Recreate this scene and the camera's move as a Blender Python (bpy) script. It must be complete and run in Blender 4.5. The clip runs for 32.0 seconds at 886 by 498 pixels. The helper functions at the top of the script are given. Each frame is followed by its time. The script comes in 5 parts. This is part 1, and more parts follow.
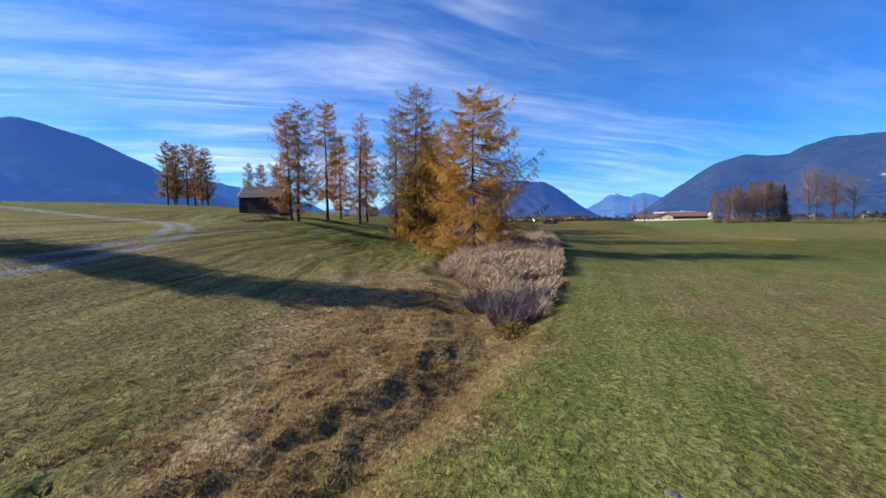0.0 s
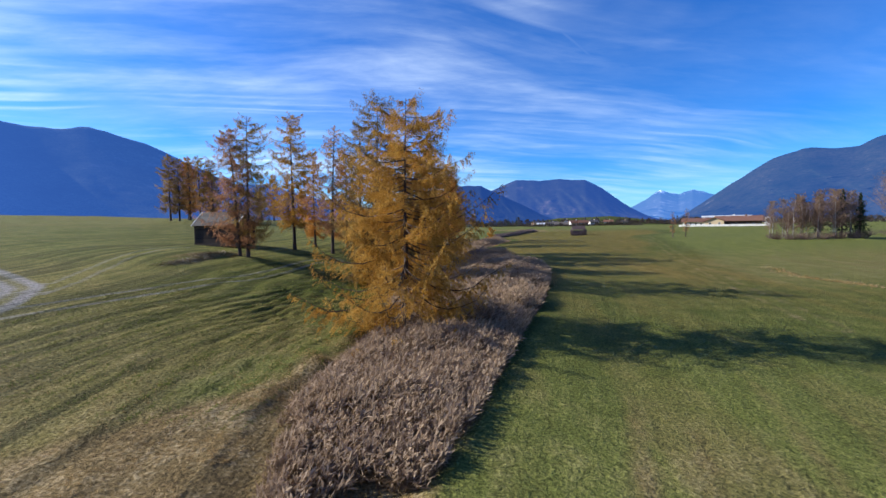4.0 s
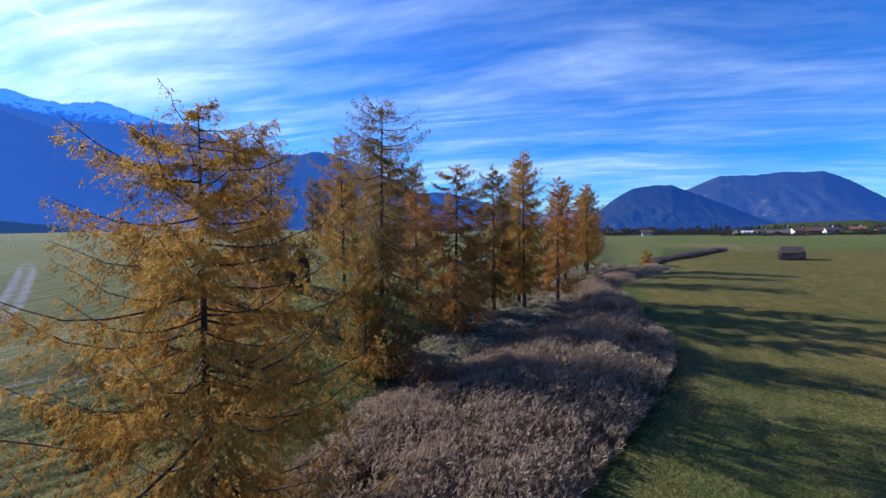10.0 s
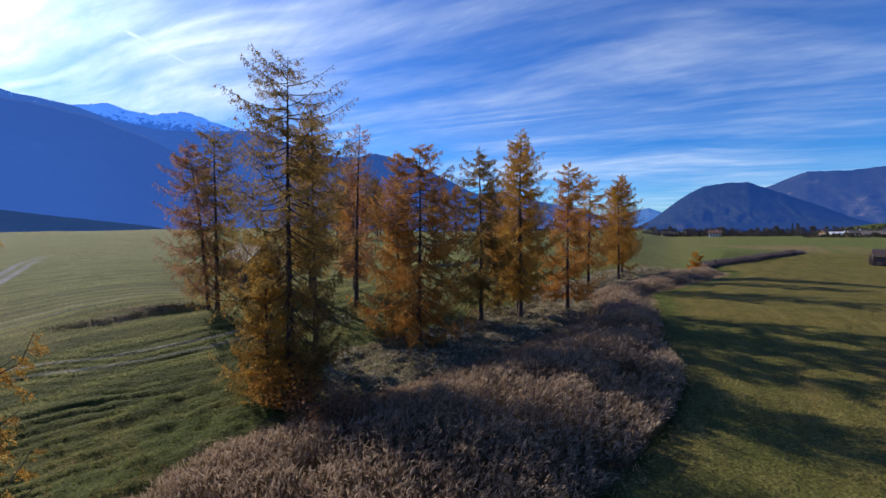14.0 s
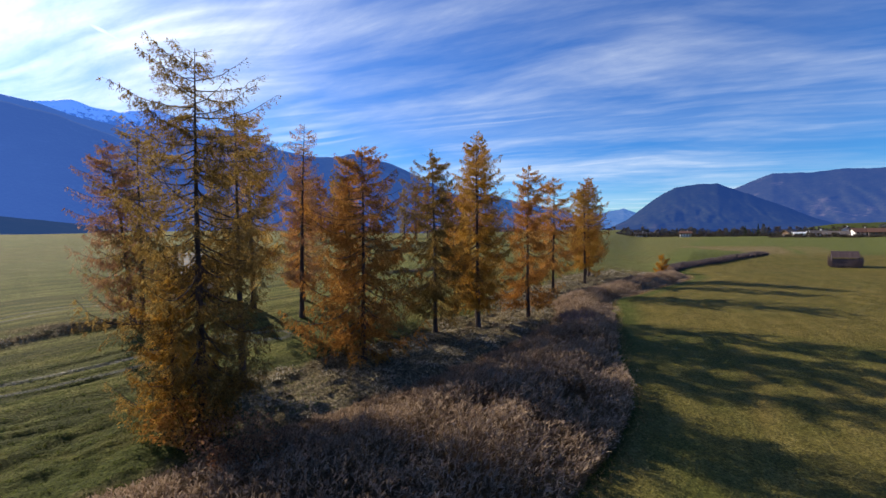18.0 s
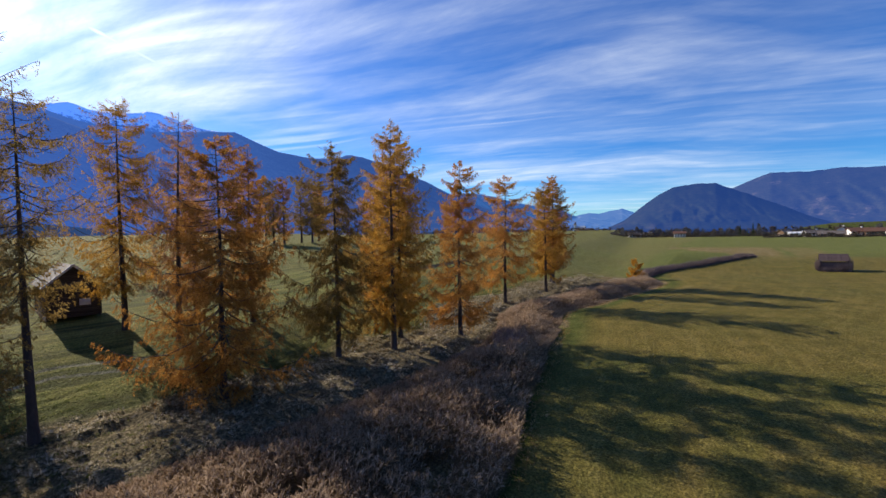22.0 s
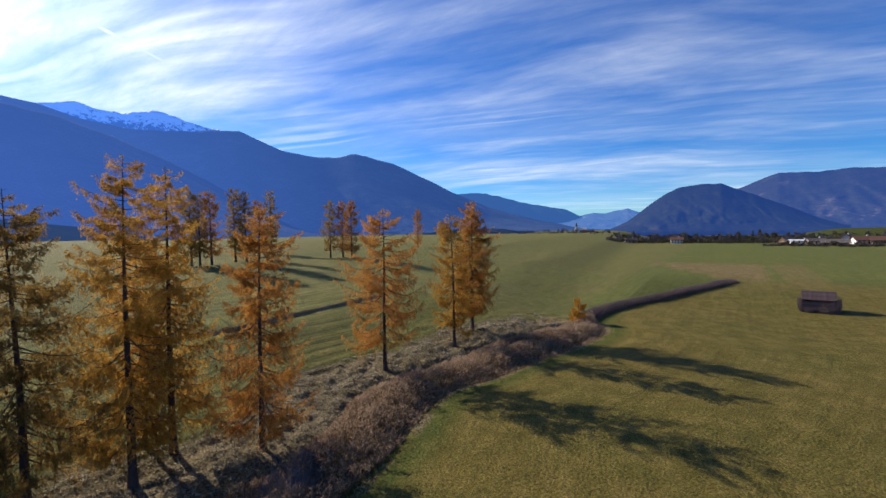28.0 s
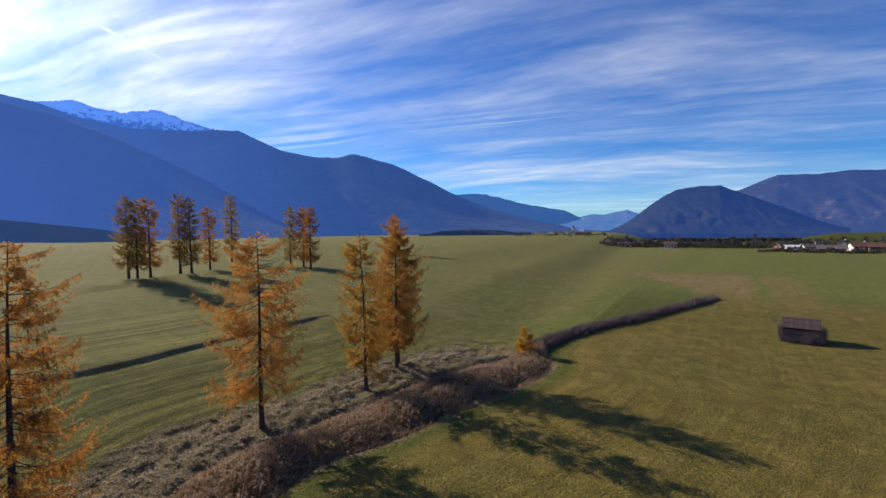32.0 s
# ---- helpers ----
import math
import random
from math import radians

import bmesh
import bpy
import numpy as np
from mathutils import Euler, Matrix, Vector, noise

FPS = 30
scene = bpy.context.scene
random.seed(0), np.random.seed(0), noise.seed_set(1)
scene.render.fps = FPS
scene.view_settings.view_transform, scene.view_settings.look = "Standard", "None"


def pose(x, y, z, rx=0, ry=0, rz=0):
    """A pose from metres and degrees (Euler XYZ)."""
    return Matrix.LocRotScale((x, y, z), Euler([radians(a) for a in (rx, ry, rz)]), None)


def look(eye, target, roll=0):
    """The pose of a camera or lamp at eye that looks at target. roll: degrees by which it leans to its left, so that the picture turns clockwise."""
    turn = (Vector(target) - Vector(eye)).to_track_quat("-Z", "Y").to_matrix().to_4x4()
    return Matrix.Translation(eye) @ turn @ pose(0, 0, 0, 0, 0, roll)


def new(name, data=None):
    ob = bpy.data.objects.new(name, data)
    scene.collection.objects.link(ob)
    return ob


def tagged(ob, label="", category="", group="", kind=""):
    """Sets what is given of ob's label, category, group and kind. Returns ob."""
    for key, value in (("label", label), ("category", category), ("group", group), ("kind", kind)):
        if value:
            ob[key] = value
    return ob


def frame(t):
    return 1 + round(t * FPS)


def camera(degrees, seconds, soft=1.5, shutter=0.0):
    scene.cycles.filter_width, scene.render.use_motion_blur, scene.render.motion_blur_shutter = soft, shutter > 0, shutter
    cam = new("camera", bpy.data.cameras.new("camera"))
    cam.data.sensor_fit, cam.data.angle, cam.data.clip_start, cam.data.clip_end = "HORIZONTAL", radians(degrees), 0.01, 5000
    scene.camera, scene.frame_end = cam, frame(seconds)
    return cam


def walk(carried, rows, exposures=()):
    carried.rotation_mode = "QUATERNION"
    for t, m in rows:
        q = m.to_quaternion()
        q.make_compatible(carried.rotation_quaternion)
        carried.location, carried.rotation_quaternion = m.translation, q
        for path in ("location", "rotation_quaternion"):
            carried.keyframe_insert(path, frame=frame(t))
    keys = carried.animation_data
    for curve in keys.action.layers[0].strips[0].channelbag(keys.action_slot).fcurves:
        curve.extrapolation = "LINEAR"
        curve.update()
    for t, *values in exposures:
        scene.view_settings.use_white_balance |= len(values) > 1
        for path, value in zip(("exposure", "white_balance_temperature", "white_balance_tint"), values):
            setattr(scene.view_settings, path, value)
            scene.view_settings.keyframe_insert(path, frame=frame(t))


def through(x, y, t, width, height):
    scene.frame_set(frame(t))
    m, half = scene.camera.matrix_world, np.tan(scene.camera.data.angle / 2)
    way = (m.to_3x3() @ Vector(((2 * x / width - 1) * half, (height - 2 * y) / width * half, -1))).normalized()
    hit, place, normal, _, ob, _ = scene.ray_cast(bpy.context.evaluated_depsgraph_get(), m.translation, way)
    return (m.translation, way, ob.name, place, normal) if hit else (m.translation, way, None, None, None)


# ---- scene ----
# the camera and its flight: seconds, place in metres, yaw, pitch, roll
cam = camera(92.53, 32.0)
ROWS = [
    (0.0, -0.201, 0.105, 3.016, -0.01, -3.35, 0.64),
    (0.5, 0.556, 1.524, 3.488, -0.04, -3.38, 0.65),
    (1.0, 1.401, 3.016, 4.014, -0.05, -3.35, 0.70),
    (1.5, 2.323, 4.474, 4.591, -0.07, -3.37, 0.74),
    (2.0, 3.340, 5.912, 5.207, 0.54, -3.40, 0.77),
    (2.5, 4.406, 7.347, 5.795, 2.68, -3.39, 0.85),
    (3.0, 5.492, 8.803, 6.359, 3.83, -3.42, 0.90),
    (3.5, 6.561, 10.300, 6.878, 4.68, -3.42, 0.89),
    (5.5, 10.666, 16.536, 8.298, 5.90, -3.11, 0.99),
    (6.0, 11.454, 18.169, 8.823, 5.99, -3.11, 0.97),
    (6.5, 12.190, 19.796, 9.332, 6.04, -3.09, 0.99),
    (7.0, 12.862, 21.475, 9.914, 7.79, -3.14, 0.91),
    (7.5, 13.491, 23.079, 10.424, 14.51, -2.99, 0.94),
    (8.0, 13.980, 24.693, 10.824, 23.56, -2.77, 0.95),
    (8.5, 14.453, 26.326, 11.037, 26.69, -2.42, 1.17),
    (9.0, 14.959, 27.957, 11.225, 26.86, -2.45, 1.17),
    (9.5, 15.526, 29.636, 11.253, 26.90, -2.33, 1.34),
    (10.0, 15.992, 31.323, 11.332, 28.69, -2.42, 1.06),
    (10.5, 16.547, 32.932, 11.364, 38.42, -2.34, 0.79),
    (11.0, 17.035, 34.580, 11.215, 50.76, -2.28, 0.55),
    (11.5, 17.513, 36.228, 10.876, 55.71, -2.02, 0.70),
    (12.0, 18.039, 37.876, 10.574, 56.23, -1.89, 0.72),
    (12.5, 18.510, 39.372, 10.418, 56.42, -1.92, 0.62),
    (13.0, 18.781, 40.499, 10.359, 53.19, -1.96, 0.67),
    (13.5, 18.995, 41.420, 10.426, 40.78, -2.14, 0.84),
    (14.0, 19.258, 42.220, 10.649, 36.18, -2.26, 0.82),
    (14.5, 19.370, 42.830, 10.845, 35.88, -2.28, 0.82),
    (16.5, 19.430, 44.097, 11.317, 34.13, -2.20, 0.92),
    (17.0, 19.547, 44.466, 11.331, 33.74, -2.22, 0.95),
    (17.5, 19.819, 45.040, 11.303, 33.50, -2.20, 0.98),
    (18.0, 20.131, 45.724, 11.251, 33.41, -2.22, 1.02),
    (18.5, 20.483, 46.542, 11.154, 33.38, -2.22, 1.07),
    (19.0, 20.851, 47.568, 11.009, 33.34, -2.16, 1.09),
    (19.5, 21.235, 48.679, 10.891, 33.33, -2.15, 1.13),
    (20.0, 21.617, 49.883, 10.830, 33.32, -2.17, 1.17),
    (20.5, 22.016, 51.160, 10.946, 33.28, -2.26, 1.18),
    (21.0, 22.474, 52.562, 11.086, 33.30, -2.12, 1.26),
    (21.5, 22.885, 54.012, 11.315, 33.28, -2.13, 1.29),
    (22.0, 23.374, 55.511, 11.559, 33.33, -2.10, 1.31),
    (22.5, 23.821, 57.113, 11.884, 33.35, -2.16, 1.33),
    (23.0, 24.324, 58.730, 12.217, 33.40, -2.17, 1.33),
    (23.5, 24.807, 60.361, 12.614, 33.45, -2.23, 1.32),
    (24.0, 25.326, 61.932, 12.990, 33.50, -2.18, 1.34),
    (24.5, 25.856, 63.506, 13.387, 33.58, -2.16, 1.29),
    (25.0, 26.383, 65.057, 13.812, 33.64, -2.12, 1.27),
    (25.5, 26.879, 66.642, 14.284, 33.72, -2.17, 1.25),
    (27.5, 28.905, 72.735, 16.249, 34.04, -2.26, 1.12),
    (28.0, 29.295, 74.228, 16.592, 34.05, -2.24, 1.10),
    (28.5, 29.712, 75.790, 16.923, 34.06, -2.22, 1.09),
    (29.0, 30.108, 77.355, 17.243, 34.08, -2.21, 1.04),
    (29.5, 30.550, 78.894, 17.557, 34.08, -2.24, 1.01),
    (30.0, 30.992, 80.452, 17.872, 34.09, -2.22, 1.01),
    (30.5, 31.425, 82.000, 18.138, 34.08, -2.23, 0.95),
    (31.0, 31.848, 83.548, 18.357, 34.07, -2.23, 0.94),
    (31.5, 32.259, 85.026, 18.588, 34.07, -2.22, 0.89),
    (32.0, 32.703, 86.442, 18.843, 34.05, -2.19, 0.85),
]
walk(cam, [(t, pose(x, y, z, 90 + pitch, roll, yaw)) for t, x, y, z, yaw, pitch, roll in ROWS],
     exposures=[(0.0, 0.66, 6600, 10), (3.0, 0.65, 6350, 9), (6.0, 0.62, 6200, 8), (8.0, 0.58, 5800, 9), (9.5, 0.50, 5450, 10), (11.0, 0.38, 5650, 12), (13.0, 0.22, 6000, 12), (17.0, 0.36, 7050, 12), (23.0, 0.42, 7100, 12), (28.0, 0.34, 7000, 13), (32.0, 0.28, 7250, 14)])

# ---- sky and sun ----
SUN_EL, SUN_AZ = radians(27.4), radians(-86.0)     # azimuth clockwise from +y
sun_way = Vector((math.sin(SUN_AZ) * math.cos(SUN_EL), math.cos(SUN_AZ) * math.cos(SUN_EL), math.sin(SUN_EL)))
sun = new("sun", bpy.data.lights.new("sun", "SUN"))
sun.data.energy, sun.data.angle, sun.data.color = 5.0, radians(0.53), (1.0, 0.93, 0.82)
sun.matrix_world = look(sun_way * 300, (0, 0, 0))

world = bpy.data.worlds.new("world")
scene.world = world
world.use_nodes = True


class Graph:
    """Small wrapper to write node trees in one line a node."""

    def __init__(self, tree):
        self.tree = tree
        tree.nodes.clear()

    def __call__(self, kind, *ins, **props):
        n = self.tree.nodes.new("ShaderNode" + kind)
        for k, v in props.items():
            if k == "ramp":
                r = n.color_ramp
                while len(r.elements) < len(v):
                    r.elements.new(0.5)
                for el, (p, c) in zip(r.elements, v):
                    el.position, el.color = p, (*c, 1) if len(c) == 3 else c
            elif k == "named":
                for a, b in v.items():
                    self.put(n.inputs[a], b)
            elif k == "operation":
                n.operation = v
            elif k == "data_type":
                n.data_type = v
            elif k == "blend_type":
                n.blend_type = v
            elif k == "attribute_name":
                n.attribute_name = v
            elif k == "noise_dimensions":
                n.noise_dimensions = v
            elif k == "distribution":
                n.distribution = v
            elif k == "sky_type":
                n.sky_type = v
            elif k == "feature":
                n.feature = v
        for i, v in enumerate(ins):
            if v is not None:
                self.put(n.inputs[i], v)
        return n

    def put(self, socket, v):
        if hasattr(v, "outputs"):
            v = v.outputs[0]
        if hasattr(v, "is_output"):
            self.tree.links.new(v, socket)
        elif isinstance(v, (tuple, list)) and len(v) == 3 and socket.type == "RGBA":
            socket.default_value = (*v, 1)
        else:
            socket.default_value = v

    def math(self, op, a, b=None, c=None):
        return self("Math", a, b, c, operation=op)

    def vec(self, op, a, b=None):
        return self("VectorMath", a, b, operation=op)

    def mix(self, fac, a, b, blend="MIX"):
        n = self.tree.nodes.new("ShaderNodeMix")
        n.data_type, n.blend_type = "RGBA", blend
        for s, v in ((n.inputs[0], fac), (n.inputs[6], a), (n.inputs[7], b)):
            self.put(s, v)
        return n.outputs[2]

    def noise(self, vec, scale, detail=4.0, rough=0.55, warp=0.0):
        return self("TexNoise", named={"Vector": vec, "Scale": scale, "Detail": detail, "Roughness": rough, "Distortion": warp})

    def ramp(self, fac, *stops):
        return self("ValToRGB", fac, ramp=stops)

    def remap(self, v, a, b, c=0.0, d=1.0):
        return self("MapRange", v, a, b, c, d)


# vapour trails: the plane's normal, the middle, half the length in degrees, the width, how thick it is
TRAILS = [
    ((-0.614, 0.4025, -0.679), (0.160, 0.906, 0.392), 5.4, 0.006, 0.07),
    ((-0.4278, -0.2322, -0.8736), (-0.8779, 0.3367, 0.3404), 3.9, 0.0065, 0.5),
]


def build_sky():
    g = Graph(world.node_tree)
    sky = g("TexSky", sky_type="NISHITA")
    sky.sun_disc, sky.sun_elevation, sky.sun_rotation = False, SUN_EL, SUN_AZ
    sky.altitude, sky.air_density, sky.dust_density, sky.ozone_density = 850, 1.0, 0.25, 2.2
    deep = g.mix(1.0, g("HueSaturation", named={"Saturation": 1.35, "Value": 1.0, "Color": sky}), (0.42, 0.88, 1.42), "MULTIPLY")
    way = g("TexCoord").outputs["Generated"]
    sep = g("SeparateXYZ", way)
    up = g.math("MAXIMUM", sep.outputs[2], 0.0)
    lift = g.math("ADD", up, 0.11)
    px, py = g.math("DIVIDE", sep.outputs[0], lift), g.math("DIVIDE", sep.outputs[1], lift)
    flat = g("CombineXYZ", px, py, 0.0)
    # thin high cloud: soft veils, and wisps drawn out along the wind
    bend = g.vec("SCALE", g.vec("SUBTRACT", g.noise(flat, 0.45, 2.0).outputs[1], (0.5, 0.5, 0.5)), None)
    bend.inputs[3].default_value = 0.7
    bent = g.vec("ADD", flat, bend)
    # the wind blows along one line; veils and wisps are drawn out that way
    drift = g.vec("DOT_PRODUCT", bent, (0.946, 0.324, 0.0)).outputs[1]
    cross = g.vec("DOT_PRODUCT", bent, (-0.324, 0.946, 0.0)).outputs[1]
    veil = g.noise(g("CombineXYZ", g.math("MULTIPLY", drift, 0.34), g.math("MULTIPLY", cross, 0.80), 2.0), 1.0, 8.0, 0.60)
    wisps = g.noise(g("CombineXYZ", g.math("MULTIPLY", drift, 0.22), cross, 7.0), 1.5, 7.0, 0.58, 0.1)
    fine = g.noise(g("Mapping", flat, (0.4, 6.2, 0.0), (0, 0, radians(-6)), (0.35, 1.3, 1.0)), 4.0, 7.0, 0.7, 0.4)
    a = g.remap(wisps, 0.46, 0.70)
    b = g.remap(veil, 0.40, 0.70)
    # long thin threads along the wind
    thread = g.noise(g("CombineXYZ", g.math("MULTIPLY", drift, 0.13), g.math("MULTIPLY", cross, 1.25), 11.0), 1.6, 3.0, 0.55, 0.0)
    thread = g.remap(g.math("ABSOLUTE", g.math("SUBTRACT", thread, 0.5)), 0.055, 0.0)
    patchy = g.remap(g.noise(flat, 0.9, 3.0), 0.42, 0.62)
    cover = g.math("ADD", g.math("MULTIPLY", a, g.math("ADD", 0.25, g.math("MULTIPLY", b, 0.95))), g.math("MULTIPLY", b, 0.36))
    cover = g.math("ADD", cover, g.math("MULTIPLY", g.math("MULTIPLY", thread, patchy), 0.42))
    cover = g.math("MULTIPLY", cover, g.remap(fine, 0.30, 0.68, 0.52, 0.98))
    # the cloud thins out away from the sun
    cover = g.math("MULTIPLY", cover, g.remap(g.vec("DOT_PRODUCT", way, (math.sin(SUN_AZ), math.cos(SUN_AZ), 0.0)).outputs[1], -0.5, 0.8, 0.30, 0.90))
    cover = g.math("MULTIPLY", cover, g.remap(sep.outputs[2], 0.45, 0.75, 1.0, 0.2))
    cover = g.math("MINIMUM", cover, 0.9)
    # two old vapour trails
    for n, mid, reach, width, body in TRAILS:
        off = g.math("ABSOLUTE", g.vec("DOT_PRODUCT", way, n).outputs[1])
        line = g.remap(off, width, width * 0.2)
        span = g.remap(g.vec("DOT_PRODUCT", way, mid).outputs[1], math.cos(radians(reach * 1.25)), math.cos(radians(reach * 0.7)))
        cover = g.math("MAXIMUM", cover, g.math("MULTIPLY", g.math("MULTIPLY", line, span), body))
    fade = g.remap(sep.outputs[2], 0.0, 0.06)
    cover = g.math("MULTIPLY", cover, fade)
    # cloud is brightest where it is looked through towards the sun
    near = g.math("MAXIMUM", g.vec("DOT_PRODUCT", g.vec("NORMALIZE", way), tuple(sun_way)).outputs[1], 0.0)
    halo = g.math("ADD", g.math("MULTIPLY", g.math("POWER", near, 14.0), 3.0), g.math("MULTIPLY", g.math("POWER", near, 80.0), 16.0))
    white = g.vec("SCALE", (9.4, 10.8, 12.4), None)
    g.put(white.inputs[3], g.math("ADD", 0.9, g.math("MULTIPLY", halo, 0.16)))
    glare = g.vec("SCALE", (0.90, 0.96, 1.0), None)
    g.put(glare.inputs[3], g.math("ADD", g.math("MULTIPLY", halo, 0.32), g.math("MULTIPLY", g.math("POWER", near, 4.0), 0.8)))
    col = g.vec("ADD", g.mix(cover, deep, white), glare)
    g("OutputWorld", g("Background", col, 0.085))


build_sky()


# ---- shared builders ----
def hash01(ix, iy, seed):
    n = (ix.astype(np.int64) * 374761393 + iy.astype(np.int64) * 668265263 + seed * 1442695041) & 0x7FFFFFFF
    n = (n ^ (n >> 13)) * 1274126177 & 0x7FFFFFFF
    n = (n ^ (n >> 16)) * 1103515245 & 0x7FFFFFFF
    return (n & 0xFFFFFF) / float(0xFFFFFF)


def vnoise(x, y, seed=0):
    """Smooth value noise in 0..1, for whole arrays."""
    x, y = np.asarray(x, float), np.asarray(y, float)
    ix, iy = np.floor(x), np.floor(y)
    fx, fy = x - ix, y - iy
    fx, fy = fx * fx * (3 - 2 * fx), fy * fy * (3 - 2 * fy)
    a, b = hash01(ix, iy, seed), hash01(ix + 1, iy, seed)
    c, d = hash01(ix, iy + 1, seed), hash01(ix + 1, iy + 1, seed)
    return (a * (1 - fx) + b * fx) * (1 - fy) + (c * (1 - fx) + d * fx) * fy


def fbm(x, y, octaves=4, seed=0):
    s, amp, tot = 0, 1.0, 0
    for k in range(octaves):
        s, tot = s + amp * vnoise(x * 2 ** k, y * 2 ** k, seed + 7 * k), tot + amp
        amp *= 0.5
    return s / tot


def mesh_from(name, verts, faces, material=None, smooth=False, attrs=None):
    """A mesh from arrays of points and of triangles or quads."""
    verts, faces = np.asarray(verts, np.float32), np.asarray(faces, np.int32)
    me = bpy.data.meshes.new(name)
    k = faces.shape[1]
    me.vertices.add(len(verts))
    me.vertices.foreach_set("co", verts.ravel())
    me.loops.add(faces.size)
    me.loops.foreach_set("vertex_index", faces.ravel())
    me.polygons.add(len(faces))
    me.polygons.foreach_set("loop_start", np.arange(0, faces.size, k, dtype=np.int32))
    me.polygons.foreach_set("use_smooth", np.full(len(faces), smooth))
    for key, values in (attrs or {}).items():
        me.attributes.new(key, "FLOAT", "POINT").data.foreach_set("value", np.asarray(values, np.float32))
    me.update(calc_edges=True)
    if material:
        me.materials.append(material)
    return me


def put_part(name, me, parent=None, label=""):
    ob = new(name, me)
    ob.parent = parent
    if label:
        tagged(ob, label)
    return ob


def part(name, bm, material, parent, label="", smooth=False):
    """Links a bmesh as one mesh object under a thing or a part."""
    me = bpy.data.meshes.new(name)
    for f in bm.faces:
        f.smooth = smooth
    bm.to_mesh(me)
    bm.free()
    me.materials.append(material)
    return put_part(name, me, parent, label)


def box(x0, x1, y0, y1, z0, z1, bevel=0.0, bm=None):
    bm = bm or bmesh.new()
    m = Matrix.Translation(((x0 + x1) / 2, (y0 + y1) / 2, (z0 + z1) / 2)) @ Matrix.Diagonal((x1 - x0, y1 - y0, z1 - z0, 1))
    got = bmesh.ops.create_cube(bm, size=1.0, matrix=m)
    if bevel:
        edges = list({e for v in got["verts"] for e in v.link_edges})
        bmesh.ops.bevel(bm, geom=edges, offset=bevel, segments=1, affect="EDGES")
    return bm


def prism(outline, depth, m=Matrix(), bm=None):
    """A flat outline in x, z given thickness along y, then moved by m."""
    bm = bm or bmesh.new()
    a = [bm.verts.new(m @ Vector((x, 0, z))) for x, z in outline]
    b = [bm.verts.new(m @ Vector((x, depth, z))) for x, z in outline]
    n = len(a)
    bm.faces.new(a)
    bm.faces.new(b[::-1])
    for i in range(n):
        bm.faces.new((a[i], b[i], b[(i + 1) % n], a[(i + 1) % n]))
    bmesh.ops.recalc_face_normals(bm, faces=bm.faces)
    return bm


def thing(name, at, turn=0.0, label="", category="", group="", scale=1.0):
    ob = new(name)
    ob.matrix_world = pose(*at, 0, 0, turn) @ Matrix.Scale(scale, 4)
    return tagged(ob, label, category, group)


# ---- materials ----
def material(name):
    m = bpy.data.materials.new(name)
    m.use_nodes = True
    g = Graph(m.node_tree)
    return m, g


def finish(g, color, rough=0.8, bump=None, strength=0.3, dist=0.05, metal=0.0, spec=0.3):
    s = g("BsdfPrincipled", named={"Base Color": color, "Roughness": rough, "Metallic": metal, "Specular IOR Level": spec})
    if bump is not None:
        g.put(s.inputs["Normal"], g("Bump", named={"Strength": strength, "Distance": dist, "Height": bump}))
    g("OutputMaterial", s)
    return s


def plain(name, low, high, scale=3.0, rough=0.8, bump=0.15, stretch=(1, 1, 1), metal=0.0):
    """Two tones mixed by noise at two scales, with fine relief."""
    m, g = material(name)
    at = g("Mapping", g("TexCoord").outputs["Object"], None, None, stretch)
    big, fine = g.noise(at, scale, 4.0), g.noise(at, scale * 9, 5.0, 0.65)
    f = g.math("ADD", g.math("MULTIPLY", big, 0.6), g.math("MULTIPLY", fine, 0.4))
    f = g.math("ADD", f, g.math("MULTIPLY", g.math("SUBTRACT", g("ObjectInfo").outputs["Random"], 0.5), 0.18))
    finish(g, g.mix(g.remap(f, 0.32, 0.68), low, high), rough, fine, bump, 0.02, metal)
    return m


def leafy(name, dark, mid, light, through=0.35, scale=0.5):
    """Needles and small leaves: light comes through, the tone changes from spray to spray."""
    m, g = material(name)
    isle = g("NewGeometry").outputs["Random Per Island"]
    at = g("TexCoord").outputs["Object"]
    f = g.math("ADD", g.math("MULTIPLY", isle, 0.5), g.math("MULTIPLY", g.remap(g.noise(at, scale, 3.0), 0.3, 0.7), 0.5))
    f = g.math("ADD", f, g.math("MULTIPLY", g.math("SUBTRACT", g("ObjectInfo").outputs["Random"], 0.5), 0.2))
    col = g.ramp(f, (0.15, dark), (0.5, mid), (0.9, light))
    d = g("BsdfDiffuse", col)
    t = g("BsdfTranslucent", col)
    g("OutputMaterial", g("MixShader", through, d, t))
    return m


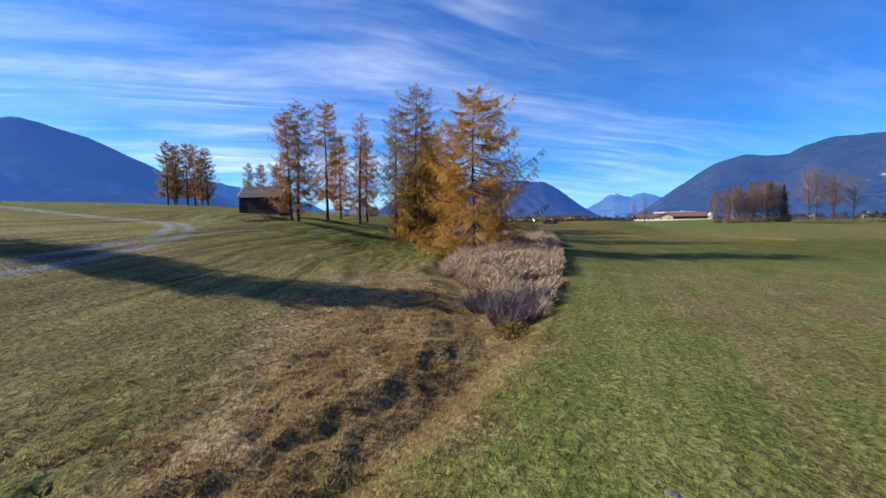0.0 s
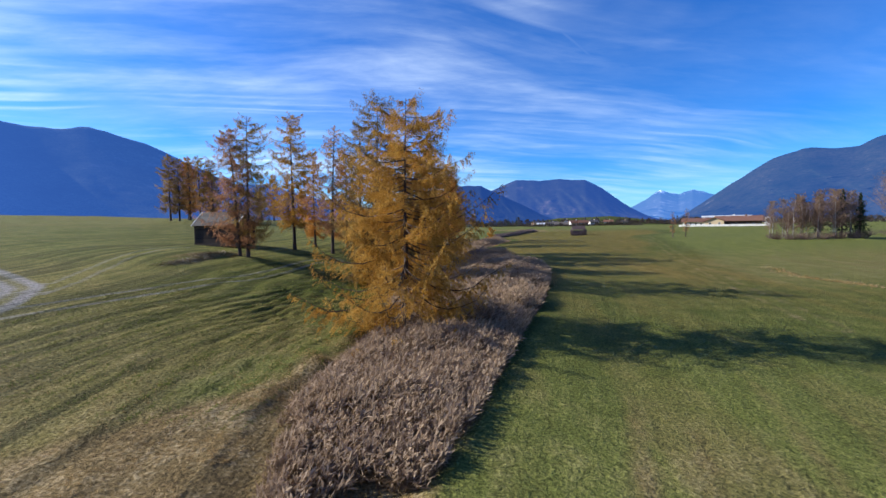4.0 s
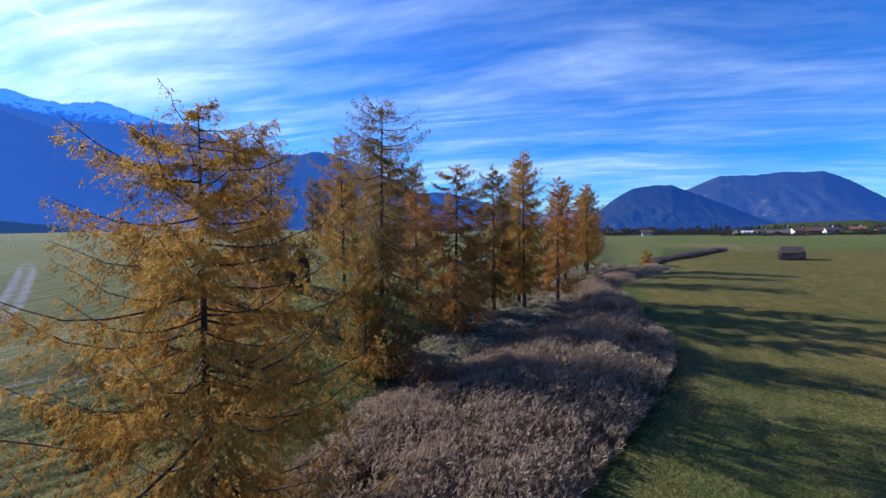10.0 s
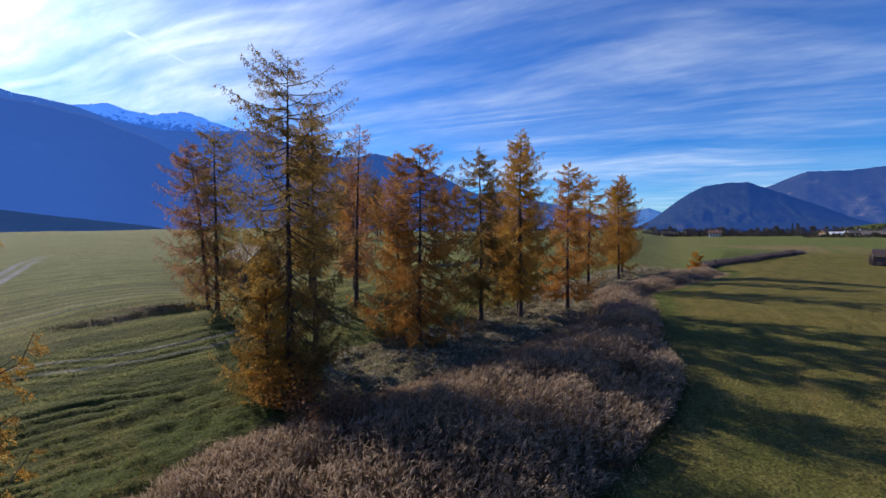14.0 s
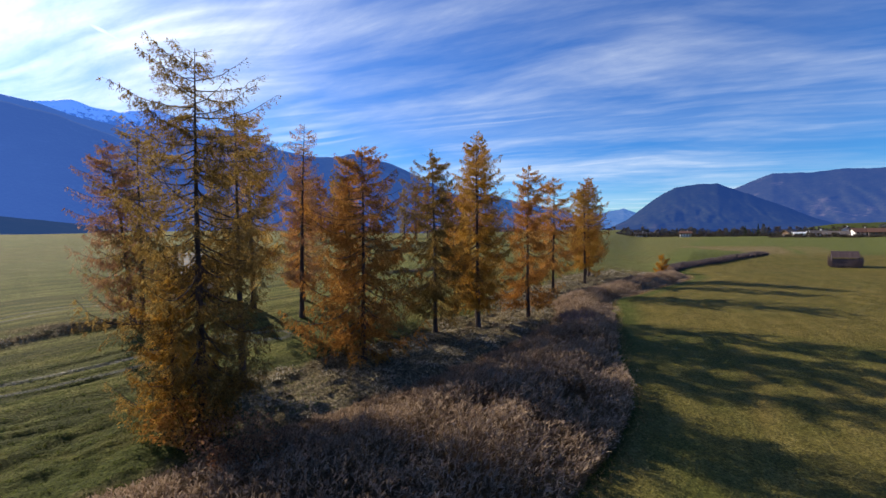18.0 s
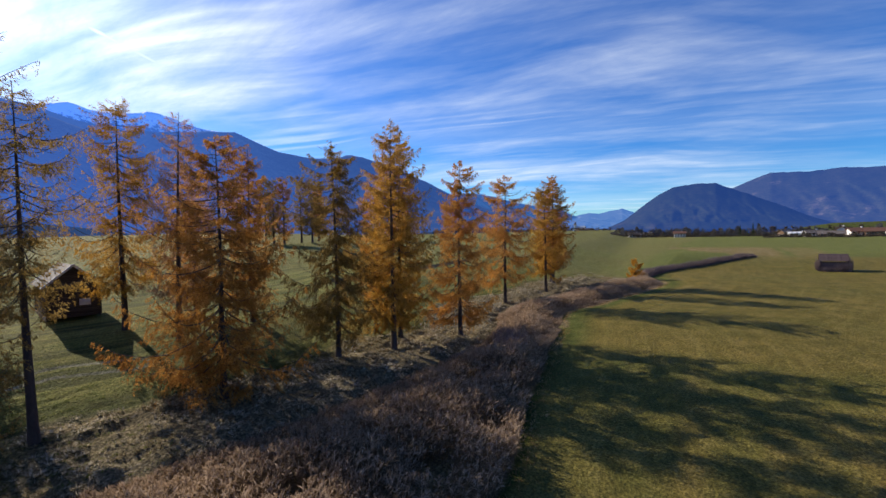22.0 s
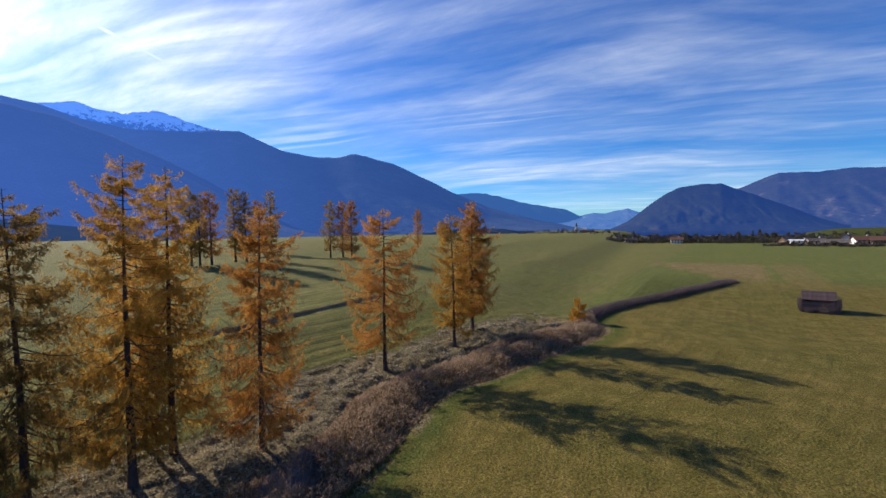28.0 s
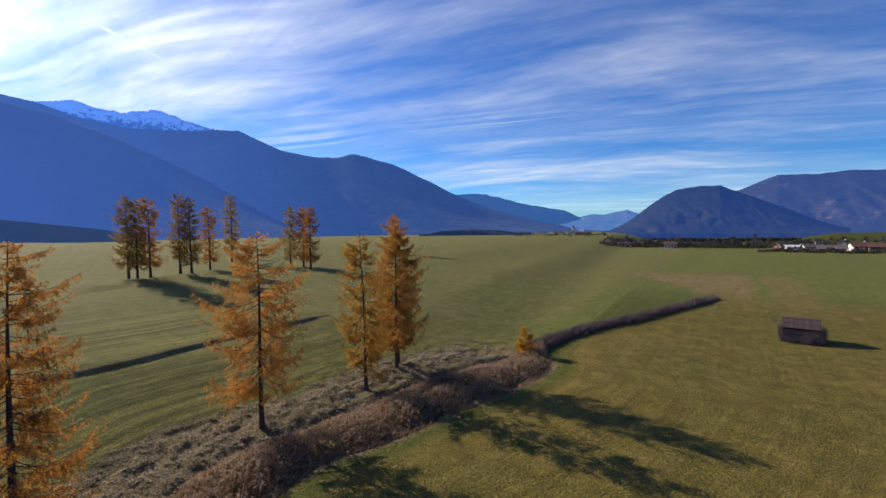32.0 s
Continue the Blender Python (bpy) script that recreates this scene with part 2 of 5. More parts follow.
def ground_material():
    m, g = material("meadow")
    at = g("NewGeometry").outputs["Position"]
    dry, bank, soil, frost = [g("Attribute", attribute_name=n).outputs["Fac"] for n in ("dry", "bank", "soil", "frost")]
    fresh = g("Attribute", attribute_name="fresh").outputs["Fac"]
    broad, mid, fine = g.noise(at, 0.045, 4.0), g.noise(at, 0.5, 5.0, 0.6), g.noise(at, 5.5, 6.0, 0.7)
    speck = g.noise(at, 8.5, 3.0, 0.75)
    tuft = g("TexVoronoi", named={"Vector": at, "Scale": 4.5, "Randomness": 1.0})
    blades = g.noise(g("Mapping", at, None, (0, 0, radians(8)), (1.0, 0.8, 1.0)), 14.0, 4.0, 0.7)
    row = g("Attribute", attribute_name="row").outputs["Fac"]
    mowing = g.noise(g("CombineXYZ", row, g.math("MULTIPLY", g("SeparateXYZ", at).outputs[1], 0.05), 0.0), 1.5, 4.0, 0.65)
    f = g.math("ADD", g.math("ADD", g.math("MULTIPLY", fine, 0.56), 0.055), g.math("ADD", g.math("MULTIPLY", mid, 0.24), g.math("MULTIPLY", mowing, 0.22)))
    green = g.ramp(f, (0.34, (0.015, 0.024, 0.004)), (0.56, (0.055, 0.070, 0.011)), (0.80, (0.140, 0.146, 0.036)))
    straw = g.ramp(f, (0.34, (0.054, 0.038, 0.006)), (0.56, (0.168, 0.117, 0.018)), (0.80, (0.325, 0.240, 0.060)))
    light = g.ramp(f, (0.34, (0.054, 0.064, 0.015)), (0.56, (0.150, 0.168, 0.041)), (0.80, (0.330, 0.320, 0.112)))
    green = g.mix(fresh, green, light)
    hay = g.ramp(f, (0.34, (0.070, 0.055, 0.020)), (0.56, (0.190, 0.152, 0.060)), (0.80, (0.380, 0.320, 0.165)))
    straw = g.mix(fresh, straw, hay)
    rust = g.ramp(g.math("ADD", g.math("MULTIPLY", fine, 0.7), g.math("MULTIPLY", mid, 0.4)),
                  (0.34, (0.055, 0.038, 0.016)), (0.55, (0.215, 0.155, 0.068)), (0.76, (0.48, 0.39, 0.235)))
    pale = g.ramp(g.math("ADD", g.math("MULTIPLY", fine, 0.8), g.math("MULTIPLY", mid, 0.25)),
                  (0.40, (0.036, 0.028, 0.014)), (0.58, (0.215, 0.178, 0.100)), (0.74, (0.54, 0.48, 0.36)))
    dirt = g.ramp(f, (0.35, (0.14, 0.135, 0.128)), (0.6, (0.27, 0.265, 0.262)), (0.8, (0.40, 0.395, 0.39)))
    d = g.math("ADD", dry, g.math("MULTIPLY", g.math("SUBTRACT", g.math("ADD", broad, mid), 1.0), 0.6))
    col = g.mix(g.remap(d, 0.15, 0.85), green, straw)
    col = g.mix(g.remap(g.math("ADD", bank, g.math("MULTIPLY", g.math("SUBTRACT", mid, 0.5), 0.8)), 0.25, 0.75), col, rust)
    col = g.mix(g.remap(g.math("ADD", frost, g.math("MULTIPLY", g.math("SUBTRACT", mid, 0.5), 0.8)), 0.25, 0.75), col, pale)
    col = g.mix(g.remap(g.math("ADD", soil, g.math("MULTIPLY", g.math("SUBTRACT", fine, 0.5), 0.7)), 0.3, 0.7), col, dirt)
    # single clumps of grass, light and dark, with gaps between them
    clump = g.mix(g.remap(speck, 0.36, 0.62), (0.50, 0.50, 0.48), (1.42, 1.38, 1.36))
    col = g.mix(0.9, col, clump, "MULTIPLY")
    # swaths left by the mower
    lines = g("Attribute", attribute_name="lines").outputs["Fac"]
    swath = g.noise(g("CombineXYZ", row, g.math("MULTIPLY", g("SeparateXYZ", at).outputs[1], 0.03), 3.0), 0.9, 3.0, 0.75)
    col = g.mix(lines, col, g.mix(g.remap(swath, 0.41, 0.57), (0.54, 0.57, 0.52), (1.32, 1.27, 1.18)), "MULTIPLY")
    clods = g.math("SUBTRACT", g.math("ADD", g.noise(at, 1.7, 4.0, 0.6), g.math("MULTIPLY", speck, 0.8)), g.math("MULTIPLY", tuft, 0.5))
    h = g.math("ADD", g.math("ADD", g.math("MULTIPLY", fine, 0.5), g.math("MULTIPLY", blades, 0.35)), g.math("ADD", g.math("MULTIPLY", clods, 0.6), g.math("ADD", g.math("MULTIPLY", mowing, 0.4), g.math("MULTIPLY", g.math("MULTIPLY", swath, lines), 0.7))))
    finish(g, col, 0.95, h, 1.0, 0.25, spec=0.1)
    return m


def reed_material():
    m, g = material("reed")
    isle = g("NewGeometry").outputs["Random Per Island"]
    tip = g("Attribute", attribute_name="tip").outputs["Fac"]
    patch = g.noise(g("NewGeometry").outputs["Position"], 0.35, 3.0)
    stalk = g.mix(isle, (0.145, 0.096, 0.056), (0.29, 0.205, 0.128))
    plume = g.mix(isle, (0.28, 0.200, 0.132), (0.52, 0.40, 0.285))
    col = g.mix(g.remap(tip, 0.55, 0.9), stalk, plume)
    col = g.mix(g.remap(patch, 0.35, 0.7, 0.0, 0.35), col, (0.20, 0.135, 0.10))
    g("OutputMaterial", g("MixShader", 0.30, g("BsdfDiffuse", col), g("BsdfTranslucent", col)))
    return m


def mountain_material(name, wood_low, wood_high, rock, haze_glow, snow=None, cover=0.5):
    """Far slope: woods, rock and snow, with kilometres of blue haze painted as emission."""
    m, g = material(name)
    at = g("NewGeometry").outputs["Position"]
    a, b = g.noise(at, 0.0022, 6.0, 0.62), g.noise(at, 0.012, 6.0, 0.7)
    col = g.mix(g.remap(g.math("ADD", a, g.math("MULTIPLY", b, 0.5)), 0.55, 0.95), wood_low, wood_high)
    tops = g.noise(at, 0.07, 4.0, 0.7)
    col = g.mix(g.remap(tops, 0.35, 0.65, 0.0, 0.75), col, wood_low)
    bare = g.math("ADD", g.math("MULTIPLY", a, 0.5), g.math("MULTIPLY", b, 0.6))
    col = g.mix(g.remap(bare, 0.72 - 0.2 * cover, 0.80 - 0.2 * cover), col, rock)
    if snow:
        z = g("SeparateXYZ", at).outputs[2]
        c = g.noise(g("Mapping", at, None, None, (1, 1, 0.35)), 0.02, 6.0, 0.75)
        s = g.math("ADD", g.math("ADD", z, g.math("MULTIPLY", g.math("SUBTRACT", b, 0.5), snow[1])), g.math("MULTIPLY", g.math("SUBTRACT", c, 0.52), snow[1] * 3.0))
        col = g.mix(g.remap(s, snow[0] - 30, snow[0] + 30), col, (0.72, 0.77, 0.86))
    d = g("BsdfDiffuse", col)
    # haze painted as a glow on the slope, stronger towards the sun
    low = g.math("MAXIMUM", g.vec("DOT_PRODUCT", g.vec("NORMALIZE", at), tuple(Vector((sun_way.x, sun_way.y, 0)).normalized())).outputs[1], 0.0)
    e = g("Emission", haze_glow, g.math("ADD", 0.8, g.math("MULTIPLY", g.math("POWER", low, 6.0), 0.9)))
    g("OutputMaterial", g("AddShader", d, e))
    return m


MEADOW = ground_material()
REED = reed_material()
BARK = plain("larch_bark", (0.035, 0.026, 0.022), (0.12, 0.090, 0.075), 3.0, 0.95, 0.8, (1, 1, 0.25))
TWIG = plain("larch_twig", (0.045, 0.032, 0.026), (0.13, 0.095, 0.07), 2.0, 0.95, 0.3)
GOLD = leafy("needles_gold", (0.22, 0.115, 0.020), (0.50, 0.275, 0.048), (0.72, 0.49, 0.14), 0.5)
ORANGE = leafy("needles_orange", (0.24, 0.108, 0.028), (0.54, 0.265, 0.062), (0.72, 0.42, 0.135), 0.5)
RUST = leafy("needles_rust", (0.22, 0.105, 0.055), (0.46, 0.245, 0.125), (0.62, 0.40, 0.24), 0.5)
OLIVE = leafy("needles_olive", (0.15, 0.095, 0.030), (0.36, 0.235, 0.068), (0.54, 0.39, 0.15), 0.5)
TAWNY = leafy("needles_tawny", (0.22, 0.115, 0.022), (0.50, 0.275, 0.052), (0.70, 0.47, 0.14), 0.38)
OLDWOOD = plain("weathered_boards", (0.028, 0.020, 0.016), (0.095, 0.070, 0.055), 1.2, 0.9, 0.5, (1, 1, 8))


# ---- the ground ----
def smooth_line(keys, values, q, width=2.0):
    return sum(np.interp(q + d * width, keys, values) for d in (-1, -0.5, 0, 0.5, 1)) / 5


EDGE_Y = (-40, 5, 11, 16.6, 23, 29, 39, 48, 58, 67, 72, 78, 86, 92, 97, 103, 107, 111, 118, 126, 134, 138, 142)
EDGE_R = (-16, -1.0, 2.2, 4.3, 6.4, 8.1, 10.5, 13.0, 15.0, 16.3, 16.0, 14.2, 12.4, 10.8, 10.1, 8.3, 7.6, 9.8, 11.6, 14, 15.6, 14.5, 12)
LEFT_Y = (-40, 5, 11, 16, 23, 29, 43, 48, 52, 60, 70, 80, 90, 97, 101, 108, 113, 120, 126, 132, 136, 142)
LEFT_X = (-17, -2.0, 0.5, 0.6, 0.4, -0.6, 0.7, -0.4, -1.8, -0.6, 2.2, 3.6, 4.4, 3.2, 0.6, 1.4, 3.0, 3.5, 4.5, 7.0, 9.0, 10)
RISE_U = (-4, 0, 4, 8, 13, 18, 23, 33, 62, 90, 160, 250, 500, 1100, 3000)
RISE_Z = (-0.1, -0.35, -0.35, 0.1, 1.2, 2.3, 3.2, 3.8, 6.2, 6.8, 9.5, 12.0, 12.0, 5.0, 2.0)


def edge_right(y):
    return smooth_line(EDGE_Y, EDGE_R, y, 1.5)


def edge_left(y):
    return smooth_line(LEFT_Y, LEFT_X, y, 1.5)


def belt_end(y):
    return np.clip((146 - y) / 10, 0, 1)


def line_dist(x, y, line):
    best = np.full(np.shape(x), 1e9)
    for (ax, ay), (bx, by) in zip(line, line[1:]):
        dx, dy = bx - ax, by - ay
        t = np.clip(((x - ax) * dx + (y - ay) * dy) / (dx * dx + dy * dy), 0, 1)
        best = np.minimum(best, np.hypot(x - ax - t * dx, y - ay - t * dy))
    return best


STEPS = ((-21.3, 0.04, 91, 134, 0.5), (-70, -0.25, 112, 150, 0.7), (-0.6, 0.4, 51, 65, 0.3), (-18.5, 0.08, 48, 63, 0.35))


def step_off(x, y, x0, k):
    """How far a place lies to the right of a terrace step."""
    return x - (x0 + k * (y - 115) + 0.0035 * np.clip(y - 116, 0, 30) ** 2.2 * 0.6) + 0.8 * (fbm(y / 9, y * 0, 2, 14) - 0.5)


def tread_phase(x, y):
    return ((x - 0.16 * y + 4.2 * (fbm(x / 5, y / 9, 4, 61) - 0.5)) / 1.0) % 1.0


def tread_area(u, y):
    return np.clip((u - 0.5) / 2, 0, 1) * np.clip((21 - u) / 8, 0, 1) * np.clip((y - 32) / 9, 0, 1) * np.clip((68 - y) / 8, 0, 1) * np.clip(0.15 + 4.5 * (fbm(u / 2.0, y / 5, 3, 62) - 0.42), 0.12, 1.5)


def ground_z(x, y, fine=True):
    """Height of the ground, for numbers or arrays."""
    x, y = np.asarray(x, float), np.asarray(y, float)
    z = -0.3 + 0.02 * np.clip(y, -40, 190)
    u = edge_left(np.minimum(y, 142)) - x - np.clip(y - 142, 0, 700) * 0.15
    rise = smooth_line(RISE_U, RISE_Z, u, 2.5)
    rise = np.minimum(rise, 6.8) + np.maximum(rise - 6.8, 0) * np.clip((330 - y) / 140, 0, 1)
    flank = np.interp(y, (0, 25, 60), (0.55, 0.75, 1.0))
    z = z + np.where(u > 6, rise * flank, rise)
    # the wet strip lies a little below both meadows
    v = edge_right(np.minimum(y, 142)) - x
    z = z - 0.45 * np.clip(v / 1.2, 0, 1) * np.clip((u + 1) / 1.5 * -1 + 1.5, 0, 1) * belt_end(y)
    # the right meadow sinks a little away from the ditch, and swells further on
    z = z + np.clip(-v / 6, 0, 1) * smooth_line((12, 26, 80, 95, 112, 135, 160), (0, -0.45, -0.45, 0, 0.5, 0.6, 0), y, 6.0) * np.clip((150 - x) / 60, 0, 1)
    # beyond the village the valley floor falls away
    far, side = np.hypot(x - 29, y - 74), np.degrees(np.arctan2(x - 29, y - 74))
    z = z - 24 * np.clip((far - 475) / 220, 0, 1) * np.clip((side + 11) / 3, 0, 1) * np.clip((33 - side) / 3, 0, 1)
    # the bank under the far larches
    z = z + 0.55 * np.exp(-((u - 4) / 3.5) ** 2) * np.clip((y - 98) / 10, 0, 1) * np.clip((140 - y) / 10, 0, 1)
    # a narrow runnel in the slope at the start
    d = line_dist(x + 0.7 * (fbm(x / 1.3, y / 1.3, 2, 19) - 0.5), y, ((-5.6, 2.6), (-3.1, 5.7), (-1.6, 8.2), (0.4, 11.2)))
    z = z - 0.17 * np.exp(-(d / 0.30) ** 2) * np.clip((10 - y) / 4, 0, 1)
    # two low terrace steps in the far meadow, steep towards the ditch
    for x0, k, y0, y1, drop in STEPS:
        s = step_off(x, y, x0, k)
        step = 1 / (1 + np.exp(np.clip(s * 4.5, -30, 30))) - 1 / (1 + np.exp(np.clip((s + 14) * 0.35, -30, 30)))
        z = z + drop * step * np.clip((y - y0) / 5, 0, 1) * np.clip((y1 - y) / 5, 0, 1)
    z = z + 0.35 * (fbm(x / 23, y / 23, 3, 5) - 0.5) * np.clip(np.hypot(x, y - 60) / 30, 0.3, 4)
    if fine:
        rough = np.clip(1 - np.abs(u - 4) / 9, 0, 1) * belt_end(y)
        rough = rough * np.interp(y, (14, 60), (0.2, 1.0))
        z = z + rough * 0.8 * (fbm(x / 1.05, y / 1.05, 3, 9) - 0.45) + 0.05 * (fbm(x / 1.7, y / 1.7, 2, 3) - 0.5)
        # trodden terracettes along the slope: level treads, short risers towards the ditch
        z = z + tread_area(u, y) * 0.09 * (np.minimum(tread_phase(x, y) / 0.72, (1 - tread_phase(x, y)) / 0.28) - 0.5)
        # tussocks of cut grass by the start
        start = np.clip((26 - y) / 6, 0, 1) * np.clip((u + 12) / 4, 0, 1)
        tuss = np.abs(fbm(x / 0.55, y / 0.55, 3, 57) - 0.5) * 2
        z = z + start * (0.20 * np.clip(1 - np.abs(u - 2.5) / 7, 0, 1) + 0.06) * (0.35 - tuss)
    return z


def gz(x, y):
    return float(ground_z(x, y))


def graded(lo, hi, step, far, count):
    """Even steps from lo to hi, then ever wider ones out to +-far."""
    k = np.arange(1, count + 1) / count
    grow = np.cumsum(k ** 3)
    grow = grow / grow[-1]
    mid = np.arange(lo, hi + step / 2, step)
    first = step * np.arange(1, count + 1)
    return np.concatenate([(lo - first - grow * (far + lo))[::-1], mid, hi + first + grow * (far - hi)])


ROAD = [(-21, -20), (-17, 0), (-16.3, 12), (-16.8, 18), (-17.8, 22.6), (-20, 31), (-21.8, 35), (-24.2, 38.3), (-28.5, 40.6), (-33.7, 43.2), (-40.5, 46.6), (-50, 50.2), (-62, 54.6), (-98, 66), (-170, 85)]
TRACKS = ([(-22.5, 37.5), (-23.8, 41.3), (-26.4, 46), (-28.9, 51), (-29.6, 56), (-31.5, 64)], [(-20.5, 31), (-19, 36), (-18.2, 38.7), (-17.2, 42.5), (-16.6, 49), (-15.3, 56.7), (-14.6, 64.8), (-12.4, 68.7)],
          [(72, 165), (58, 150), (43, 95), (35, 62), (31, 42)], [(47, 74), (44, 65), (46, 58), (60, 52)])


def build_ground():
    xs, ys = graded(-62, 58, 0.45, 4700, 56), graded(-8, 150, 0.45, 4700, 60)
    xs = np.unique(np.concatenate([xs[(xs < -22.1) | (xs > 8.1)], np.arange(-22, 8.05, 0.16)]))
    ys = np.unique(np.concatenate([ys[(ys < 1.4) | (ys > 20.2)], np.arange(1.5, 20.1, 0.16)]))
    X, Y = np.meshgrid(xs, ys)
    x, y = X.ravel(), Y.ravel()
    z = ground_z(x, y)
    u = edge_left(np.minimum(y, 142)) - x
    v = edge_right(np.minimum(y, 142)) - x
    wob = (fbm(x / 6, y / 6, 3, 21) - 0.5) * 5
    # left meadow is drier near the start and turns greener further on; brown strips cross the right one
    left = np.clip((u + wob) / 5, 0, 1)
    dry = left * np.interp(y, (0, 12, 25, 40, 55, 75, 100, 220), (0.62, 0.66, 0.72, 0.50, 0.24, 0.24, 0.34, 0.38))
    path = np.interp(y, (42, 62, 95, 150, 165, 235), (31, 35, 43, 58, 72, 90))
    strip = np.clip((y - 82 - 0.1 * x) / 10, 0, 1) * np.clip((235 - y) / 30, 0, 1) * np.clip((-v - 0.5) / 3, 0, 1) * np.clip((x - 2) / 6, 0, 1) * np.clip((path - x + wob) / 5, 0, 1)
    hedge = np.interp(y, (141, 147, 158, 171, 186, 197), (10.5, 11.2, 14.2, 20.8, 27, 30))
    strip = strip * np.where(y > 141, np.clip((x - hedge + 0.5) / 1.5, 0, 1), 1) * np.clip((204 - y + wob) / 8, 0, 1)
    dry = np.maximum(dry, 0.62 * strip)
    # a brown wedge of stubble beyond the hedge and a pale strip beside it
    far = np.clip((x - 29 + 0.5 * (y - 198) + 0.3 * wob) / 2, 0, 1) * np.clip((40 - x + 0.4 * wob) / 3, 0, 1) * np.clip((258 - y + wob) / 6, 0, 1) * np.clip((y - 198) / 4, 0, 1)
    pale_strip = np.clip((x - 39 + 0.3 * wob) / 2, 0, 1) * np.clip((51 - x + 0.4 * wob) / 4, 0, 1) * np.clip((256 - y + wob) / 8, 0, 1) * np.clip((y - 176) / 20, 0, 1)
    dry = np.maximum(dry, np.maximum(0.95 * far, 0.7 * pale_strip))
    near_start = np.clip((34 - y) / 20, 0, 1)
    dry = np.where(v < 0, np.maximum(dry, np.clip((106 - y) / 24, 0, 1) * (0.10 + 0.40 * np.clip((y - 36) / 35, 0, 1) + 0.12 * near_start + 0.5 * np.clip((fbm(x / 2.0, y / 16, 3, 4) - 0.5) * 5, 0, 1) * (0.4 + near_start))), dry)
    tan = np.clip((42 - y) / 12, 0, 1) * np.clip((np.interp(y, (2, 7, 13), (2.5, 5, 7)) - u + wob) / 5, 0, 1)
    dry = np.where(v > 0, np.maximum(dry, 0.9 * tan * left), dry)
    green = np.maximum(np.clip((52 - y) / 28, 0, 1), np.maximum(0.85 * np.clip((x - path + wob) / 6, 0, 1) * np.clip((y - 45) / 20, 0, 1), 0.75 * np.clip((y - 165) / 50, 0, 1)))
    fresh = np.where(v < 0, np.maximum(green, np.interp(y, (60, 95), (0.4, 0.30))), np.maximum(np.maximum(tan, np.clip((54 - y) / 24, 0, 1)), np.maximum(0.65 * np.clip((u - 5 + wob) / 6, 0, 1), 0.8 * np.clip((y - 80) / 30, 0, 1))))
    soft = np.interp(y, (12, 30), (3.2, 0.7))
    wob2 = (fbm(x / 0.9, y / 0.9, 3, 23) - 0.5) * np.interp(y, (12, 30), (4.0, 0))
    bank = np.clip((v + 0.35 * (soft - 0.7) + wob * 0.2 + wob2) / soft, 0, 1) * np.clip((np.interp(y, (2, 7, 13, 22, 36, 58, 64), (3.5, 6, 8.5, 8.5, 2.5, 2.5, 6.5)) - u + wob * 0.8) / 3, 0, 1) * belt_end(y)
    bank = np.maximum(bank, 0.40 * far)
    frost = np.clip((u + 1 + wob * 0.3) / 1.5, 0, 1) * np.clip((9.5 - u + wob) / 2.5, 0, 1) * np.clip((y - 57) / 6, 0, 1) * np.clip((141 - y) / 8, 0, 1) * 0.95
    for x0, k, y0, y1, drop in STEPS:
        bank = np.maximum(bank, 0.8 * np.exp(-(step_off(x, y, x0, k) / 0.7) ** 2) * np.clip((y - y0) / 5, 0, 1) * np.clip((y1 - y) / 5, 0, 1))
    rim = np.exp(-((v + 0.25) / 0.45) ** 2) * np.clip((fbm(x / 1.6, y / 1.6, 3, 71) - 0.30) * 6, 0, 1) * np.clip((y - 60) / 15, 0, 1) * belt_end(y) * np.interp(y, (85, 96), (0.3, 0.85))
    frost = np.maximum(frost, rim)
    soil = np.zeros_like(x)
    d = line_dist(x, y, ROAD)
    soil = np.maximum(soil, (0.66 * np.exp(-((d - 0.75) / 0.36) ** 2) + 0.30 * np.exp(-(d / 1.3) ** 6)) * np.clip((72 - y) / 20, 0.4, 1))
    for k, t in enumerate(TRACKS):
        d = line_dist(x, y, t)
        if k < 2:
            soil = np.maximum(soil, 0.54 * np.exp(-((d - 0.75) / 0.38) ** 2))
        else:
            bank = np.maximum(bank, 0.42 * np.exp(-((d - 0.8) / 0.45) ** 2))
    # wheel strips of paler straw along the meadow by the start
    for off in (5.6, 7.5, 11.0, 13.2):
        s = v + off + 0.5 * (fbm(y / 7, y * 0 + off, 2, 15) - 0.5)
        dry = np.maximum(dry, np.where(v < 0, 0.75 * np.exp(-(s / 0.45) ** 2) * np.clip((40 - y) / 15, 0, 1) * (0.5 + fbm(x, y / 2, 2, 16)), 0))
    lines = np.clip((u - 4 + wob) / 4, 0, 1) * np.clip((y - 3) / 14, 0, 1) * np.clip((150 - y) / 40, 0, 1) * np.clip((60 - u) / 25, 0, 1) * 0.9
    lines = np.where(v < 0, 0.06 * np.clip((80 - y) / 30, 0, 1), lines)
    n, m = len(ys), len(xs)
    i = (np.arange(n - 1)[:, None] * m + np.arange(m - 1)[None, :]).ravel()
    faces = np.stack([i, i + 1, i + m + 1, i + m], 1)
    me = mesh_from("ground", np.stack([x, y, z], 1), faces, MEADOW, True, {"lines": lines, "fresh": fresh, "row": np.clip(np.where(v < 0, v, u), -900, 900), "dry": dry, "bank": bank, "soil": soil, "frost": frost})
    return tagged(put_part("ground", me), "late autumn meadow of green and straw-coloured grass", "meadow", kind="structure")


build_ground()


